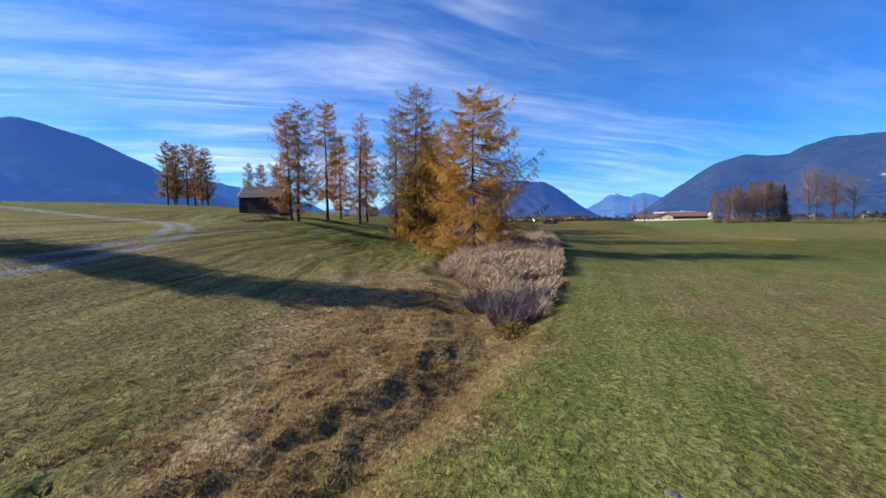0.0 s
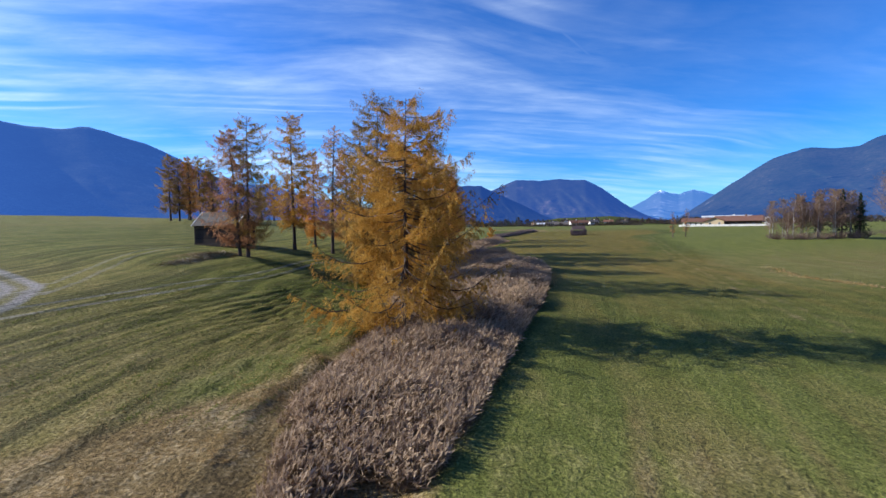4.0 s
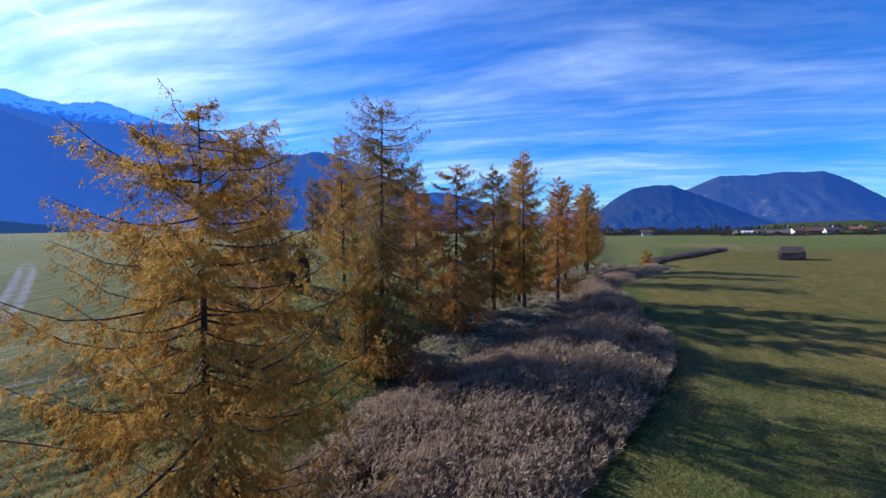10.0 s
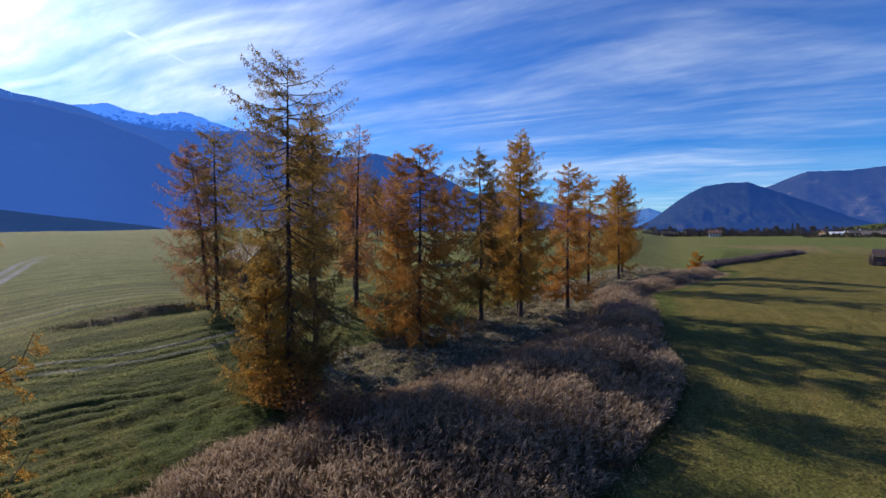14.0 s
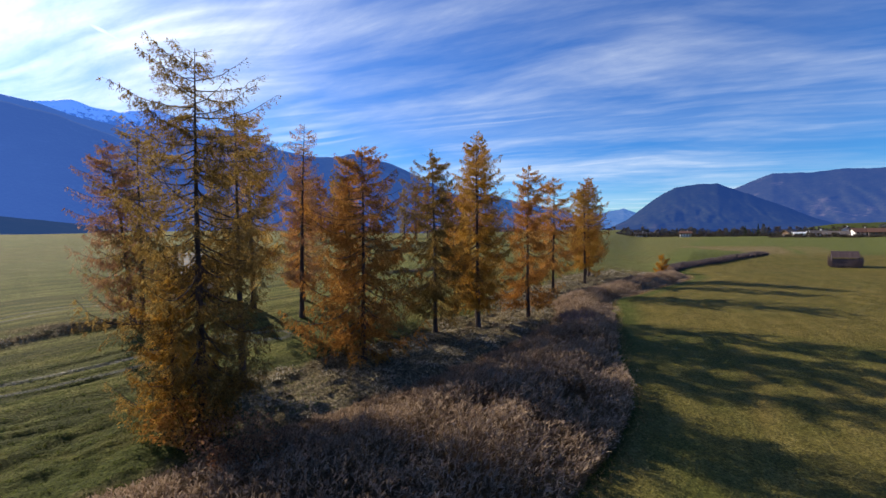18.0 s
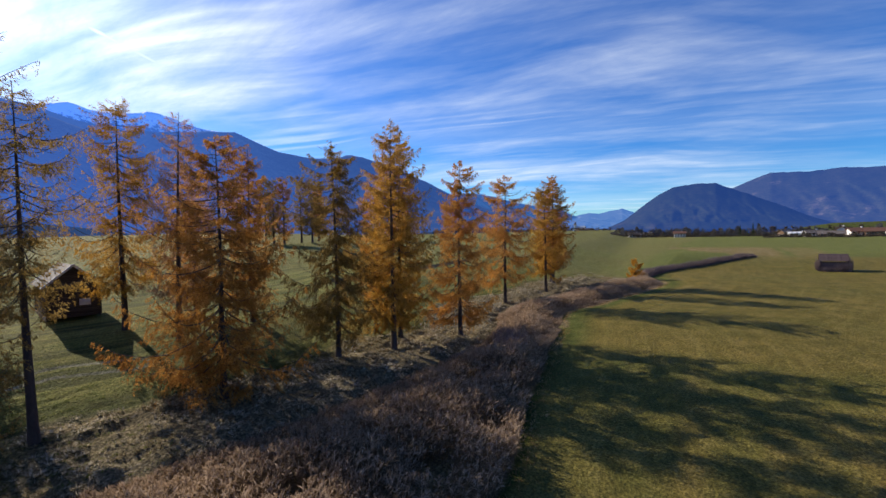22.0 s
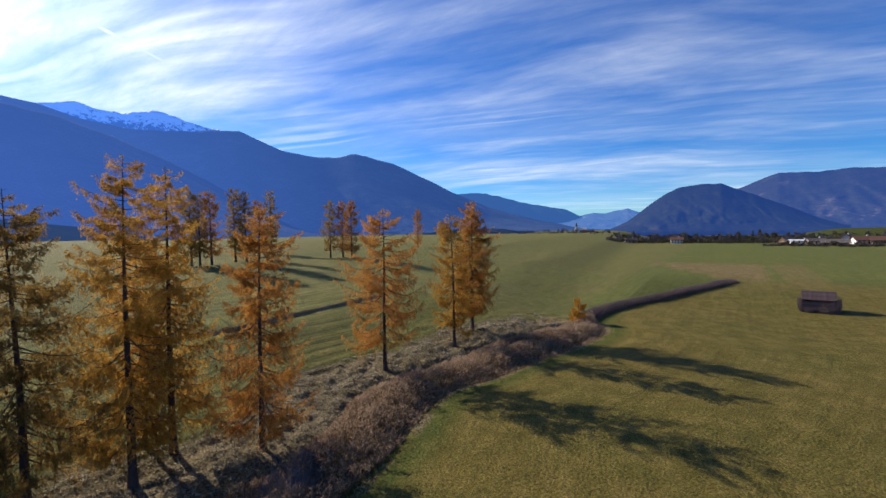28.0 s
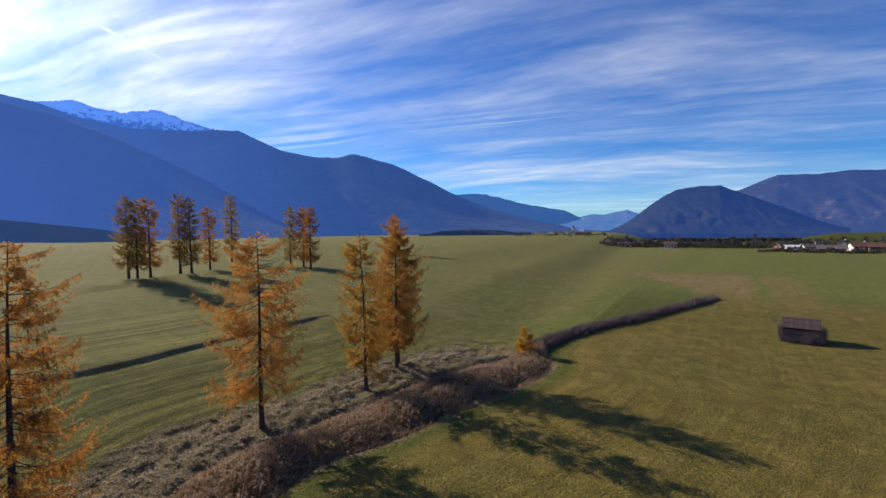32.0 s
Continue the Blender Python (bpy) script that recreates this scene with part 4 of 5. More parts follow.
def belt(rng, count, y0, y1, name, label):
    y = rng.uniform(y0, y1, count * 3)
    lo, hi = edge_left(y) + np.clip((27 - y) / 6, 0, 1) * 1.2, edge_right(y) - 0.25
    w = rng.uniform(0, 1, count * 3)
    x = lo + (hi - lo) * w
    clump = fbm(x / 2.2, y / 2.2, 3, 33)
    ok = (rng.uniform(0, 1, count * 3) < (hi - lo) / 17) & (clump > 0.30)
    x, y, clump, w = x[ok][:count], y[ok][:count], clump[ok][:count], w[ok][:count]
    h = (1.25 + 1.5 * np.clip(clump - 0.25, 0, 0.6)) * rng.uniform(0.75, 1.2, len(x)) * np.clip(0.55 + np.minimum(w, 1 - w) * 3, 0.55, 1) * np.interp(y, (14, 19, 25, 34, 60, 100, 142), (0.24, 0.34, 0.52, 0.72, 1, 1, 0.75))
    h = h * (1 - np.interp(y, (88, 98), (0, 0.72)) * np.clip((w - 0.55) / 0.4, 0, 1))
    h = h * (1 - np.interp(y, (46, 56, 84, 96), (0, 0.6, 0.6, 0.35)) * np.clip((0.5 - w) / 0.4, 0, 1))
    v, f, tip = reeds(rng, x, y, h)
    tagged(put_part(name, mesh_from(name, v, f, REED, False, {"tip": tip})), label, "reeds", kind="stuff")


rng = np.random.default_rng(5)
belt(rng, 16000, 14.5, 48, "reed_bed", "dry mauve-brown reeds with pale plumes round a larch")
belt(rng, 20000, 48, 96, "reed_bed", "dry brown reeds filling the shaded wet strip")
belt(rng, 10500, 96, 143, "reed_bed", "low dry reeds below the bank")

DRYGRASS = leafy("dry_grass", (0.20, 0.12, 0.045), (0.42, 0.28, 0.115), (0.66, 0.52, 0.30), 0.5, 0.3)
PALEGRASS = leafy("frosted_grass", (0.12, 0.095, 0.05), (0.35, 0.295, 0.19), (0.66, 0.60, 0.48), 0.45, 0.3)
GREENGRASS = leafy("short_grass", (0.05, 0.075, 0.012), (0.115, 0.15, 0.025), (0.24, 0.245, 0.065), 0.5, 0.2)


def tufts(rng, x, y, size, blades, lay=0.9, slim=1.0):
    """Tufts of grass: bent blades from one foot."""
    n = len(x)
    c = np.repeat(np.stack([x, y, ground_z(x, y) - 0.02], 1), blades, 0)
    if blades > 20:
        c[:, :2] += rng.normal(0, 0.16, (n * blades, 2))
    L = np.repeat(size, blades)[:, None] * rng.uniform(0.5, 1.2, (n * blades, 1))
    d = rng.normal(0, lay, (n * blades, 3))
    d[:, 2] = rng.uniform(0.35, 1.0, n * blades)
    d /= np.linalg.norm(d, axis=1, keepdims=True)
    s = np.cross(d, np.array([0, 0, 1.0]))
    s /= np.linalg.norm(s, axis=1, keepdims=True) + 1e-9
    wd = slim * (0.012 + 0.02 * L)
    v = np.stack([c - s * wd, c + s * wd, c + d * L], 1).reshape(-1, 3)
    return v, np.arange(len(v)).reshape(-1, 3)


def scatter(name, label, mat, seed, count, region, size, blades, lay=0.9, slim=1.0):
    rng = np.random.default_rng(seed)
    x, y = region(rng, count)
    v, f = tufts(rng, x, y, rng.uniform(*size, len(x)), blades, lay, slim)
    tagged(put_part(name, mesh_from(name, v, f, mat)), label, "grass", kind="stuff")


def slope_start(rng, n):
    y = 3 + 47 * rng.uniform(0, 1, n) ** 1.5
    x = edge_left(y) + rng.uniform(-1, 1, n) - rng.exponential(3.2, n)
    keep = fbm(x / 1.3, y / 1.3, 3, 41) > 0.47
    return x[keep], y[keep]


def ditch_start(rng, n):
    y = 2 + 19 * rng.uniform(0, 1, n) ** 1.3
    lo, hi = edge_left(y) - 4.5, edge_right(y) + 1.6 * rng.normal(0, 0.5, n)
    x = lo + (hi - lo) * rng.uniform(0, 1, n)
    keep = fbm(x / 1.1, y / 1.1, 3, 43) > 0.42
    return x[keep], y[keep]


def bank_far(rng, n):
    y = rng.uniform(58, 140, n)
    x = edge_left(y) - rng.uniform(-1.5, 8.5, n)
    keep = fbm(x / 1.05, y / 1.05, 3, 9) > 0.44
    return x[keep], y[keep]


def rim_right(rng, n):
    y = rng.uniform(55, 140, n)
    return edge_right(y) + rng.normal(0.3, 0.3, n), y


def right_field(rng, n):
    y = 2 + 58 * rng.uniform(0, 1, n) ** 1.6
    return edge_right(y) + rng.uniform(0, 1, n) ** 1.2 * (14 + 0.9 * y), y


def slope_treads(rng, n):
    y = rng.uniform(26, 66, n)
    u = rng.uniform(0.5, 19, n)
    x = edge_left(y) - u
    keep = np.abs(tread_phase(x, y) - 0.74) < 0.10 + 0.16 * rng.uniform(0, 1, n) ** 2
    return x[keep], y[keep]


def slope_lip(rng, n):
    y = rng.uniform(50, 61, n)
    return -18.5 + 0.08 * (y - 115) - 0.8 * (fbm(y / 9, y * 0, 2, 14) - 0.5) + rng.normal(-0.2, 0.3, n), y


scatter("short_grass", "uneven green grass on the trodden edges of the slope", GREENGRASS, 67, 70000, slope_treads, (0.07, 0.17), 4, 0.9, 0.8)
scatter("frosted_grass", "pale frosted tufts along a low step in the slope", PALEGRASS, 68, 260, slope_lip, (0.12, 0.28), 12, 1.0)
scatter("dry_grass", "tawny dead grass tufts on the slope", DRYGRASS, 61, 46000, slope_start, (0.05, 0.13), 5, 0.8, 0.55)
scatter("dry_grass", "matted rusty dead grass in the ditch", DRYGRASS, 62, 36000, ditch_start, (0.06, 0.15), 6, 0.8, 0.6)
scatter("frosted_grass", "bleached tussocks with hoar frost on the bank", PALEGRASS, 63, 7000, bank_far, (0.18, 0.38), 20, 1.0)
scatter("frosted_grass", "pale grass rim along the meadow edge", DRYGRASS, 64, 1200, rim_right, (0.15, 0.35), 5, 1.0)
scatter("short_grass", "short green meadow grass with straw blades", GREENGRASS, 65, 72000, right_field, (0.03, 0.085), 4, 0.9, 0.6)


# ---- shrubs, bushes and other trees ----
PURPLE = plain("bare_twigs", (0.06, 0.042, 0.040), (0.20, 0.15, 0.13), 1.5, 0.95, 0.3)
MAUVE = plain("mauve_twigs", (0.10, 0.072, 0.072), (0.26, 0.20, 0.195), 1.5, 0.95, 0.3)
SILVER = plain("grey_twigs", (0.13, 0.10, 0.10), (0.36, 0.30, 0.29), 1.5, 0.95, 0.3)
BIRCHBARK = plain("birch_bark", (0.16, 0.15, 0.14), (0.56, 0.54, 0.51), 2.5, 0.7, 0.3, (1, 1, 0.4))
REDTWIG = plain("red_brown_twigs", (0.12, 0.075, 0.06), (0.30, 0.20, 0.165), 1.5, 0.95, 0.3)
BROWNLEAF = leafy("last_brown_leaves", (0.13, 0.092, 0.058), (0.27, 0.185, 0.115), (0.43, 0.30, 0.18), 0.45, 0.4)
GARDEN = leafy("garden_trees", (0.040, 0.036, 0.032), (0.095, 0.080, 0.066), (0.17, 0.14, 0.105), 0.3, 0.3)
# far evergreens: distance haze is put into the base colour, paler and bluer
HAZEWOOD = leafy("far_evergreens", (0.050, 0.056, 0.064), (0.105, 0.108, 0.115), (0.17, 0.165, 0.165), 0.25, 0.05)
SPRUCELEAF = leafy("conifer_needles", (0.020, 0.034, 0.022), (0.050, 0.075, 0.038), (0.10, 0.125, 0.06), 0.2, 0.3)


def bare_shrub_mesh(seed, h, r, stems, mat, twigs=7):
    """Stems that fan out from the ground and branch into fine twigs."""
    rng = np.random.default_rng(seed)
    a, q = rng.uniform(0, 2 * np.pi, stems), np.sqrt(rng.uniform(0, 1, stems))
    foot = np.stack([np.cos(a) * q * r * 0.45, np.sin(a) * q * r * 0.45, np.full(stems, -0.1)], 1)
    top = np.stack([np.cos(a) * q * r, np.sin(a) * q * r, h * rng.uniform(0.55, 1.05, stems) * (1 - 0.35 * q ** 2)], 1)
    w = np.linspace(0, 1, 4)[None, :, None]
    L = foot[:, None] * (1 - w) + top[:, None] * w
    L[:, 1:3] += rng.normal(0, 0.06, (stems, 2, 3))
    v1, f1 = tubes(L, np.tile(np.array([[0.020, 0.014, 0.009, 0.003]]), (stems, 1)), 3)
    u = rng.uniform(0.3, 0.95, (stems, twigs, 1))
    root = foot[:, None] * (1 - u) + top[:, None] * u
    d = rng.normal(0, 0.5, (stems, twigs, 3)) + np.array([0, 0, 0.55])
    d /= np.linalg.norm(d, axis=2, keepdims=True)
    T = np.stack([root, root + d * rng.uniform(0.15, 0.5, (stems, twigs, 1)) * h * 0.4], 2).reshape(-1, 2, 3)
    v2, f2 = tubes(T, np.tile(np.array([[0.009, 0.003]]), (len(T), 1)), 3)
    return mesh_from("stems", np.concatenate([v1, v2]), np.concatenate([f1, f2 + len(v1)]), mat)


def shrub(at, h, r, stems, mat, label, seed, name="shrub"):
    me = bare_shrub_mesh(seed, h, r, stems, mat)
    me.name = name
    ob = put_part(name, me)
    ob.matrix_world = pose(at[0], at[1], gz(*at))
    return tagged(ob, label, "shrub")


shrub((2.2, 15.2), 1.4, 1.15, 240, MAUVE, "bare grey shrub in front of the reeds", 1)
shrub((3.3, 17.0), 1.3, 1.0, 180, SILVER, "bare mauve-grey shrub beside the meadow edge", 2)
shrub((1.4, 17.6), 1.2, 1.0, 160, MAUVE, "low bare shrub among dead grass", 3)
shrub((8.2, 89.2), 2.5, 1.9, 200, SILVER, "tall bare silver-pink willow shrub", 4)
shrub((6.4, 91.6), 2.2, 1.6, 150, SILVER, "bare silver-pink willow shrub", 5)
shrub((9.4, 86.0), 2.1, 1.5, 130, SILVER, "bare silver-pink willow shrub beside the meadow", 6)


AMBER = leafy("amber_leaves", (0.36, 0.17, 0.02), (0.62, 0.33, 0.05), (0.80, 0.50, 0.12), 0.5, 0.8)


def leafy_bush(at, h, r, mat, label, seed, count=900, size=0.2):
    """A small tree in leaf: stem, twigs and a ragged oval crown."""
    rng = np.random.default_rng(seed)
    ob = thing("small_tree", (at[0], at[1], gz(*at)), 0, label, "tree")
    put_part("stem", bare_shrub_mesh(seed, h * 0.9, r * 0.8, 26, TWIG), ob)
    d = rng.normal(0, 1, (count, 3))
    d /= np.linalg.norm(d, axis=1, keepdims=True)
    lump = 0.72 + 0.5 * fbm(d[:, 0] * 2 + d[:, 2] * 1.7, d[:, 1] * 2 - d[:, 2], 3, seed)
    q = rng.uniform(0.25, 1, (count, 1)) ** 0.5 * lump[:, None]
    c = d * q * np.array([r, r, h * 0.52]) + np.array([0, 0, h * 0.52])
    v, f = sprays(rng, c, d, rng.uniform(0.6, 1.3, count) * size, 3, 0.6, 0.7, 0.1)
    put_part("crown", mesh_from("crown", v, f, mat), ob)
    return ob


larch((10.2, 138.9), larch_meshes(131, 4.6, 1.55, 0.03, 2.9, AMBER, thick=0.07, column=0.3, blade=0.16, limbs=8), "small golden-orange larch at the hedge end")
leafy_bush((-2.4, 56.5), 2.5, 2.2, ORANGE, "low rust-brown bush at the foot of an old larch", 10, 1500, 0.14)
leafy_bush((-0.4, 57.2), 2.1, 2.2, RUST, "rust-brown bush in the shade beside the reeds", 12, 1300, 0.13)
leafy_bush((1.9, 56.6), 1.7, 1.7, RUST, "low faded rust bush among the reeds", 13, 900, 0.13)
leafy_bush((2.0, 13.6), 0.5, 0.65, OLIVE, "low yellow-leaved bush at the edge of the reeds", 9, 260, 0.09)


def hedge_strip():
    """A dense line of bare bushes along the ditch."""
    rng = np.random.default_rng(77)
    line = np.array([(10.5, 141.5), (11.2, 147), (14.2, 157.7), (20.8, 170.8), (27.0, 186.0), (30.1, 197.0)])
    n = 16000
    t = rng.uniform(0, 1, n) * (len(line) - 1)
    x = np.interp(t, np.arange(len(line)), line[:, 0]) + rng.normal(0, 0.55, n)
    y = np.interp(t, np.arange(len(line)), line[:, 1]) + rng.normal(0, 0.5, n)
    h = rng.uniform(0.6, 1.5, n) * (0.75 + 0.8 * fbm(x / 2.5, y / 2.5, 2, 6)) * np.interp(t, (0, 4.2, 5), (1, 0.9, 0.35))
    z = ground_z(x, y)
    foot = np.stack([x, y, z - 0.1], 1)
    d = rng.normal(0, 0.28, (n, 3))
    d[:, 2] = 1
    a = rng.uniform(0, np.pi, n)
    s = np.stack([np.cos(a), np.sin(a), np.zeros(n)], 1) * 0.03
    top = foot + d * h[:, None]
    mid = foot + d * h[:, None] * 0.5
    e = rng.normal(0, 0.22, (n, 3)) + np.array([0, 0, 0.3])
    v = np.stack([foot - s, foot + s, top, mid - s, mid + s, mid + e], 1).reshape(-1, 3)
    me = mesh_from("bare_hedge", v, np.arange(len(v)).reshape(-1, 3), MAUVE)
    tagged(put_part("bare_hedge", me), "dark leafless hedge following the ditch", "hedge", kind="stuff")


hedge_strip()


def broadleaf_meshes(seed, h, r, bark, leaves, leaf_count, slim=0.012, blade=0.3, low=0.25, per=14, twig=REDTWIG):
    """A slim tree with rising limbs, fine twigs and a thin crown."""
    rng = np.random.default_rng(seed)
    k = 10
    t = np.linspace(0, 1, k)
    ax = np.stack([0.35 * np.sin(t * 3 + seed) * t, 0.3 * np.sin(t * 4 + 2 * seed) * t, t * h - 0.2], 1)
    trunk = mesh_from("trunk", *tubes(ax[None], (slim * h * (1 - t) ** 0.8 + 0.012)[None], 7), bark, True)
    n = int(h * 5)
    s = rng.uniform(low, 0.97, n)
    az = rng.uniform(0, 2 * np.pi, n)
    L = r * (1.15 - s) ** 0.6 * rng.uniform(0.5, 1.1, n)
    base = np.stack([np.interp(s, t, ax[:, i]) for i in range(3)], 1)
    w = np.linspace(0, 1, 5)
    P = base[:, None] + np.stack([np.cos(az), np.sin(az), np.full(n, 0.9)], 1)[:, None] * (L[:, None] * w)[..., None]
    P[:, 1:, :] += rng.normal(0, 0.06, (n, 4, 3)) * L[:, None, None]
    v1, f1 = tubes(P, (0.006 + 0.010 * L)[:, None] * (1 - 0.8 * w), 4)
    u = rng.uniform(0.25, 1, (n, per, 1))
    root = P[:, None, 0] * (1 - u) + P[:, None, 4] * u
    d = rng.normal(0, 0.6, (n, per, 3)) + np.array([0, 0, 0.4])
    T = np.stack([root, root + d * (0.35 * L[:, None, None] * rng.uniform(0.5, 1.2, (n, per, 1)))], 2).reshape(-1, 2, 3)
    v2, f2 = tubes(T, np.tile(np.array([[0.016, 0.006]]), (len(T), 1)), 3)
    branchwork = mesh_from("branchwork", np.concatenate([v1, v2]), np.concatenate([f1, f2 + len(v1)]), twig)
    made = [trunk, branchwork]
    if leaf_count:
        pick = rng.integers(0, len(T), leaf_count)
        q = rng.uniform(0, 1, (leaf_count, 1))
        c = T[pick, 0] * (1 - q) + T[pick, 1] * q
        made.append(mesh_from("crown", *sprays(rng, c, d.reshape(-1, 3)[pick], rng.uniform(0.6, 1.2, leaf_count) * blade, 2, 0.6), leaves))
    return made


def conifer_meshes(seed, h, r, blade=0.45):
    """A dark spruce: whorls of hanging branches on a straight stem."""
    rng = np.random.default_rng(seed)
    trunk = mesh_from("trunk", *tubes(np.array([[[0, 0, -0.2], [0, 0, h * 0.5], [0, 0, h]]]), np.array([[0.016 * h, 0.010 * h, 0.01]]), 7), BARK, True)
    n = int(h * 60)
    s = rng.uniform(0.06, 1, n) ** 0.8
    az = rng.uniform(0, 2 * np.pi, n)
    q = rng.uniform(0.15, 1, n) ** 0.6
    reach = r * (1.02 - s) * (0.8 + 0.35 * np.sin(s * h * 4.2)) * q * (0.8 + 0.4 * vnoise(az * 1.3, s * 6, seed))
    c = np.stack([np.cos(az) * reach, np.sin(az) * reach, s * h - 0.28 * reach], 1)
    d = np.stack([np.cos(az), np.sin(az), np.full(n, -0.25)], 1)
    crown = mesh_from("crown", *sprays(rng, c, d, rng.uniform(0.7, 1.3, n) * blade, 3, 0.5, 0.35, 0.15), SPRUCELEAF)
    return [trunk, crown]


def village_meshes(seed):
    """A small far tree: stem and a ragged twiggy crown."""
    t, b, c = broadleaf_meshes(seed, 7, 3.2, BARK, GARDEN, 420, blade=0.5, per=5)
    return [t, b, c]


def tree_at(name, meshes, x, y, scale, label, group):
    ob = thing(name, (x, y, gz(x, y)), random.uniform(0, 360), label, "tree", group, scale)
    for me in meshes:
        put_part(me.name.split(".")[0], me, ob)
    return ob


BIRCH = [broadleaf_meshes(100 + k, 11, 3.0, BIRCHBARK, BROWNLEAF, n, 0.0065, 0.26, 0.16) for k, n in ((0, 600), (1, 1000), (2, 350))]
VILLAGE = [village_meshes(140 + k) for k in range(3)]
BARE = [broadleaf_meshes(110 + k, 16, 6.5, BARK, BROWNLEAF, 0, blade=0.3, per=22, twig=MAUVE) for k in range(2)]
SPRUCE = [conifer_meshes(120 + k, 15, r) for k, r in ((0, 3.0), (1, 3.6))]
# the copse on the right meadow
for k in range(24):
    a, q = k * 2.4, math.sqrt((k + 0.5) / 24)
    x, y = 86 + 10.5 * q * math.cos(a), 120.5 + 3.6 * q * math.sin(a)
    tree_at("birch_tree", BIRCH[k % 3], x, y, random.uniform(0.85, 1.05) * (0.78 + 0.24 * min(max((x - 78) / 12, 0), 1)), "thin white-stemmed birch with few brown leaves", "birches in the copse")
for x, y, s in ((92.0, 120.0, 0.76), (95.0, 119.0, 0.70), (89.0, 123.0, 0.70), (96.5, 120.5, 0.55)):
    tree_at("spruce_tree", SPRUCE[1], x, y, s, "dark green conifer at the back of the copse", "conifers in the copse")
for k, (x, y) in enumerate(((76, 118), (79, 117), (82, 116.8), (85.5, 116.6), (89, 117), (92.5, 117.6), (95.5, 119))):
    shrub((x, y), 2.2, 2.2, 150, REDTWIG, "bare brown undergrowth at the foot of the copse", 200 + k)
for x, y, s in ((115, 134, 0.95), (119, 136, 1.05), (122, 133, 0.9), (127, 139, 0.85), (132, 137, 0.9)):
    tree_at("bare_tree", BARE[int(x) % 2], x, y, s, "tall leafless tree behind a hedge", "bare trees on the meadow")
for k in range(7):
    shrub((108 + 4.2 * k, 132 - 0.6 * k), 1.8, 2.4, 80, PURPLE, "dark leafless bushes below bare trees", 220 + k)
# two young, nearly bare trees out on the meadow
YOUNG = larch_meshes(130, 8, 1.3, 0.25, 0.3, RUST, (0.1, 0), thick=0.13, limbs=8)
larch((62.9, 133.1), YOUNG, "young almost bare tree alone on the meadow", "young trees on the meadow", 10)
larch((58.7, 131.1), YOUNG, "young almost bare tree alone on the meadow", "young trees on the meadow", 130, 0.95)


# ---- barns ----
SHINGLE = plain("grey_shingles", (0.035, 0.033, 0.033), (0.12, 0.112, 0.108), 1.5, 0.85, 0.4, (4, 1, 1))
MOSSY = plain("mossy_purple_shingles", (0.030, 0.020, 0.022), (0.105, 0.072, 0.075), 2.2, 0.95, 0.6)
GREYWOOD = plain("grey_purple_boards", (0.065, 0.048, 0.050), (0.17, 0.13, 0.13), 1.2, 0.9, 0.5, (1, 1, 8))
PALEBOARD = plain("bleached_board", (0.42, 0.41, 0.39), (0.75, 0.74, 0.71), 2.0, 0.7, 0.2)


def barn(at, turn, length, width, eave, ridge, over, label, pale=True, boards=0.24, shingles=None, wood=None):
    """A small log-and-board hay barn with a gabled roof. The ridge runs along its own x."""
    wood = wood or OLDWOOD
    ob = thing("hay_barn", at, turn, label, "barn")
    l, w = length / 2, width / 2
    plank = part("plank", box(-l, l, -0.025, 0.025, 0, boards - 0.012, 0.008), wood, ob)
    rows = int(eave / boards)
    for sgn in (-1, 1):
        for k in range(rows):
            b = plank if (sgn, k) == (-1, 0) else put_part("plank", plank.data, ob)
            b.location = (0, sgn * (w + 0.004 * math.sin(k * 5)), k * boards - 0.25)
    # gable ends: boards that shorten towards the ridge
    gable = int((ridge + 0.2) / boards)
    for sgn in (-1, 1):
        for k in range(gable):
            z0 = k * boards - 0.25
            mid = z0 + boards / 2
            half = w if mid < eave else w * max(ridge - mid, 0.06) / (ridge - eave)
            put_part("plank", mesh_from("plank", *box_arrays(0.05, 2 * half - 0.02, boards - 0.012), wood), ob).location = (sgn * l + 0.004 * math.sin(k * 3), 0, z0 + boards / 2)
    for sx in (-1, 1):
        for sy in (-1, 1):
            part("corner_post", box(sx * l - 0.09, sx * l + 0.09, sy * w - 0.09, sy * w + 0.09, -0.3, eave, 0.01), wood, ob)
    slope = math.hypot(w, ridge - eave)
    tilt = math.atan2(ridge - eave, w)
    run = slope * (w + over) / w
    for sgn in (-1, 1):
        roof = part("roof_slope", box(-l - over, l + over, -run, 0, -0.05, 0.0), wood, ob)
        roof.matrix_local = Matrix.Translation((0, 0, ridge + 0.08)) @ Matrix.Rotation(math.pi if sgn > 0 else 0, 4, "Z") @ Matrix.Rotation(tilt, 4, "X")
        step = 0.32
        course = mesh_from("shingle_course", *box_arrays(2 * (l + over), step + 0.06, 0.025), shingles or SHINGLE)
        for k in range(int(run / step)):
            row = put_part("shingle_course", course, roof)
            row.matrix_local = Matrix.Translation((0, -run + step * (k + 0.5), 0.022)) @ Matrix.Rotation(radians(-2.2), 4, "X")
        if pale:
            for e in (-1, 1):
                part("bargeboard", box(e * (l + over) - 0.06, e * (l + over) + 0.06, -run - 0.02, 0.02, -0.09, 0.075, 0.01), PALEBOARD, roof, "bleached pale bargeboard")
    return ob


def box_arrays(sx, sy, sz):
    v = np.array([(i * sx / 2, j * sy / 2, k * sz / 2) for k in (-1, 1) for j in (-1, 1) for i in (-1, 1)])
    return v, np.array([(0, 2, 3, 1), (4, 5, 7, 6), (0, 1, 5, 4), (2, 6, 7, 3), (0, 4, 6, 2), (1, 3, 7, 5)])


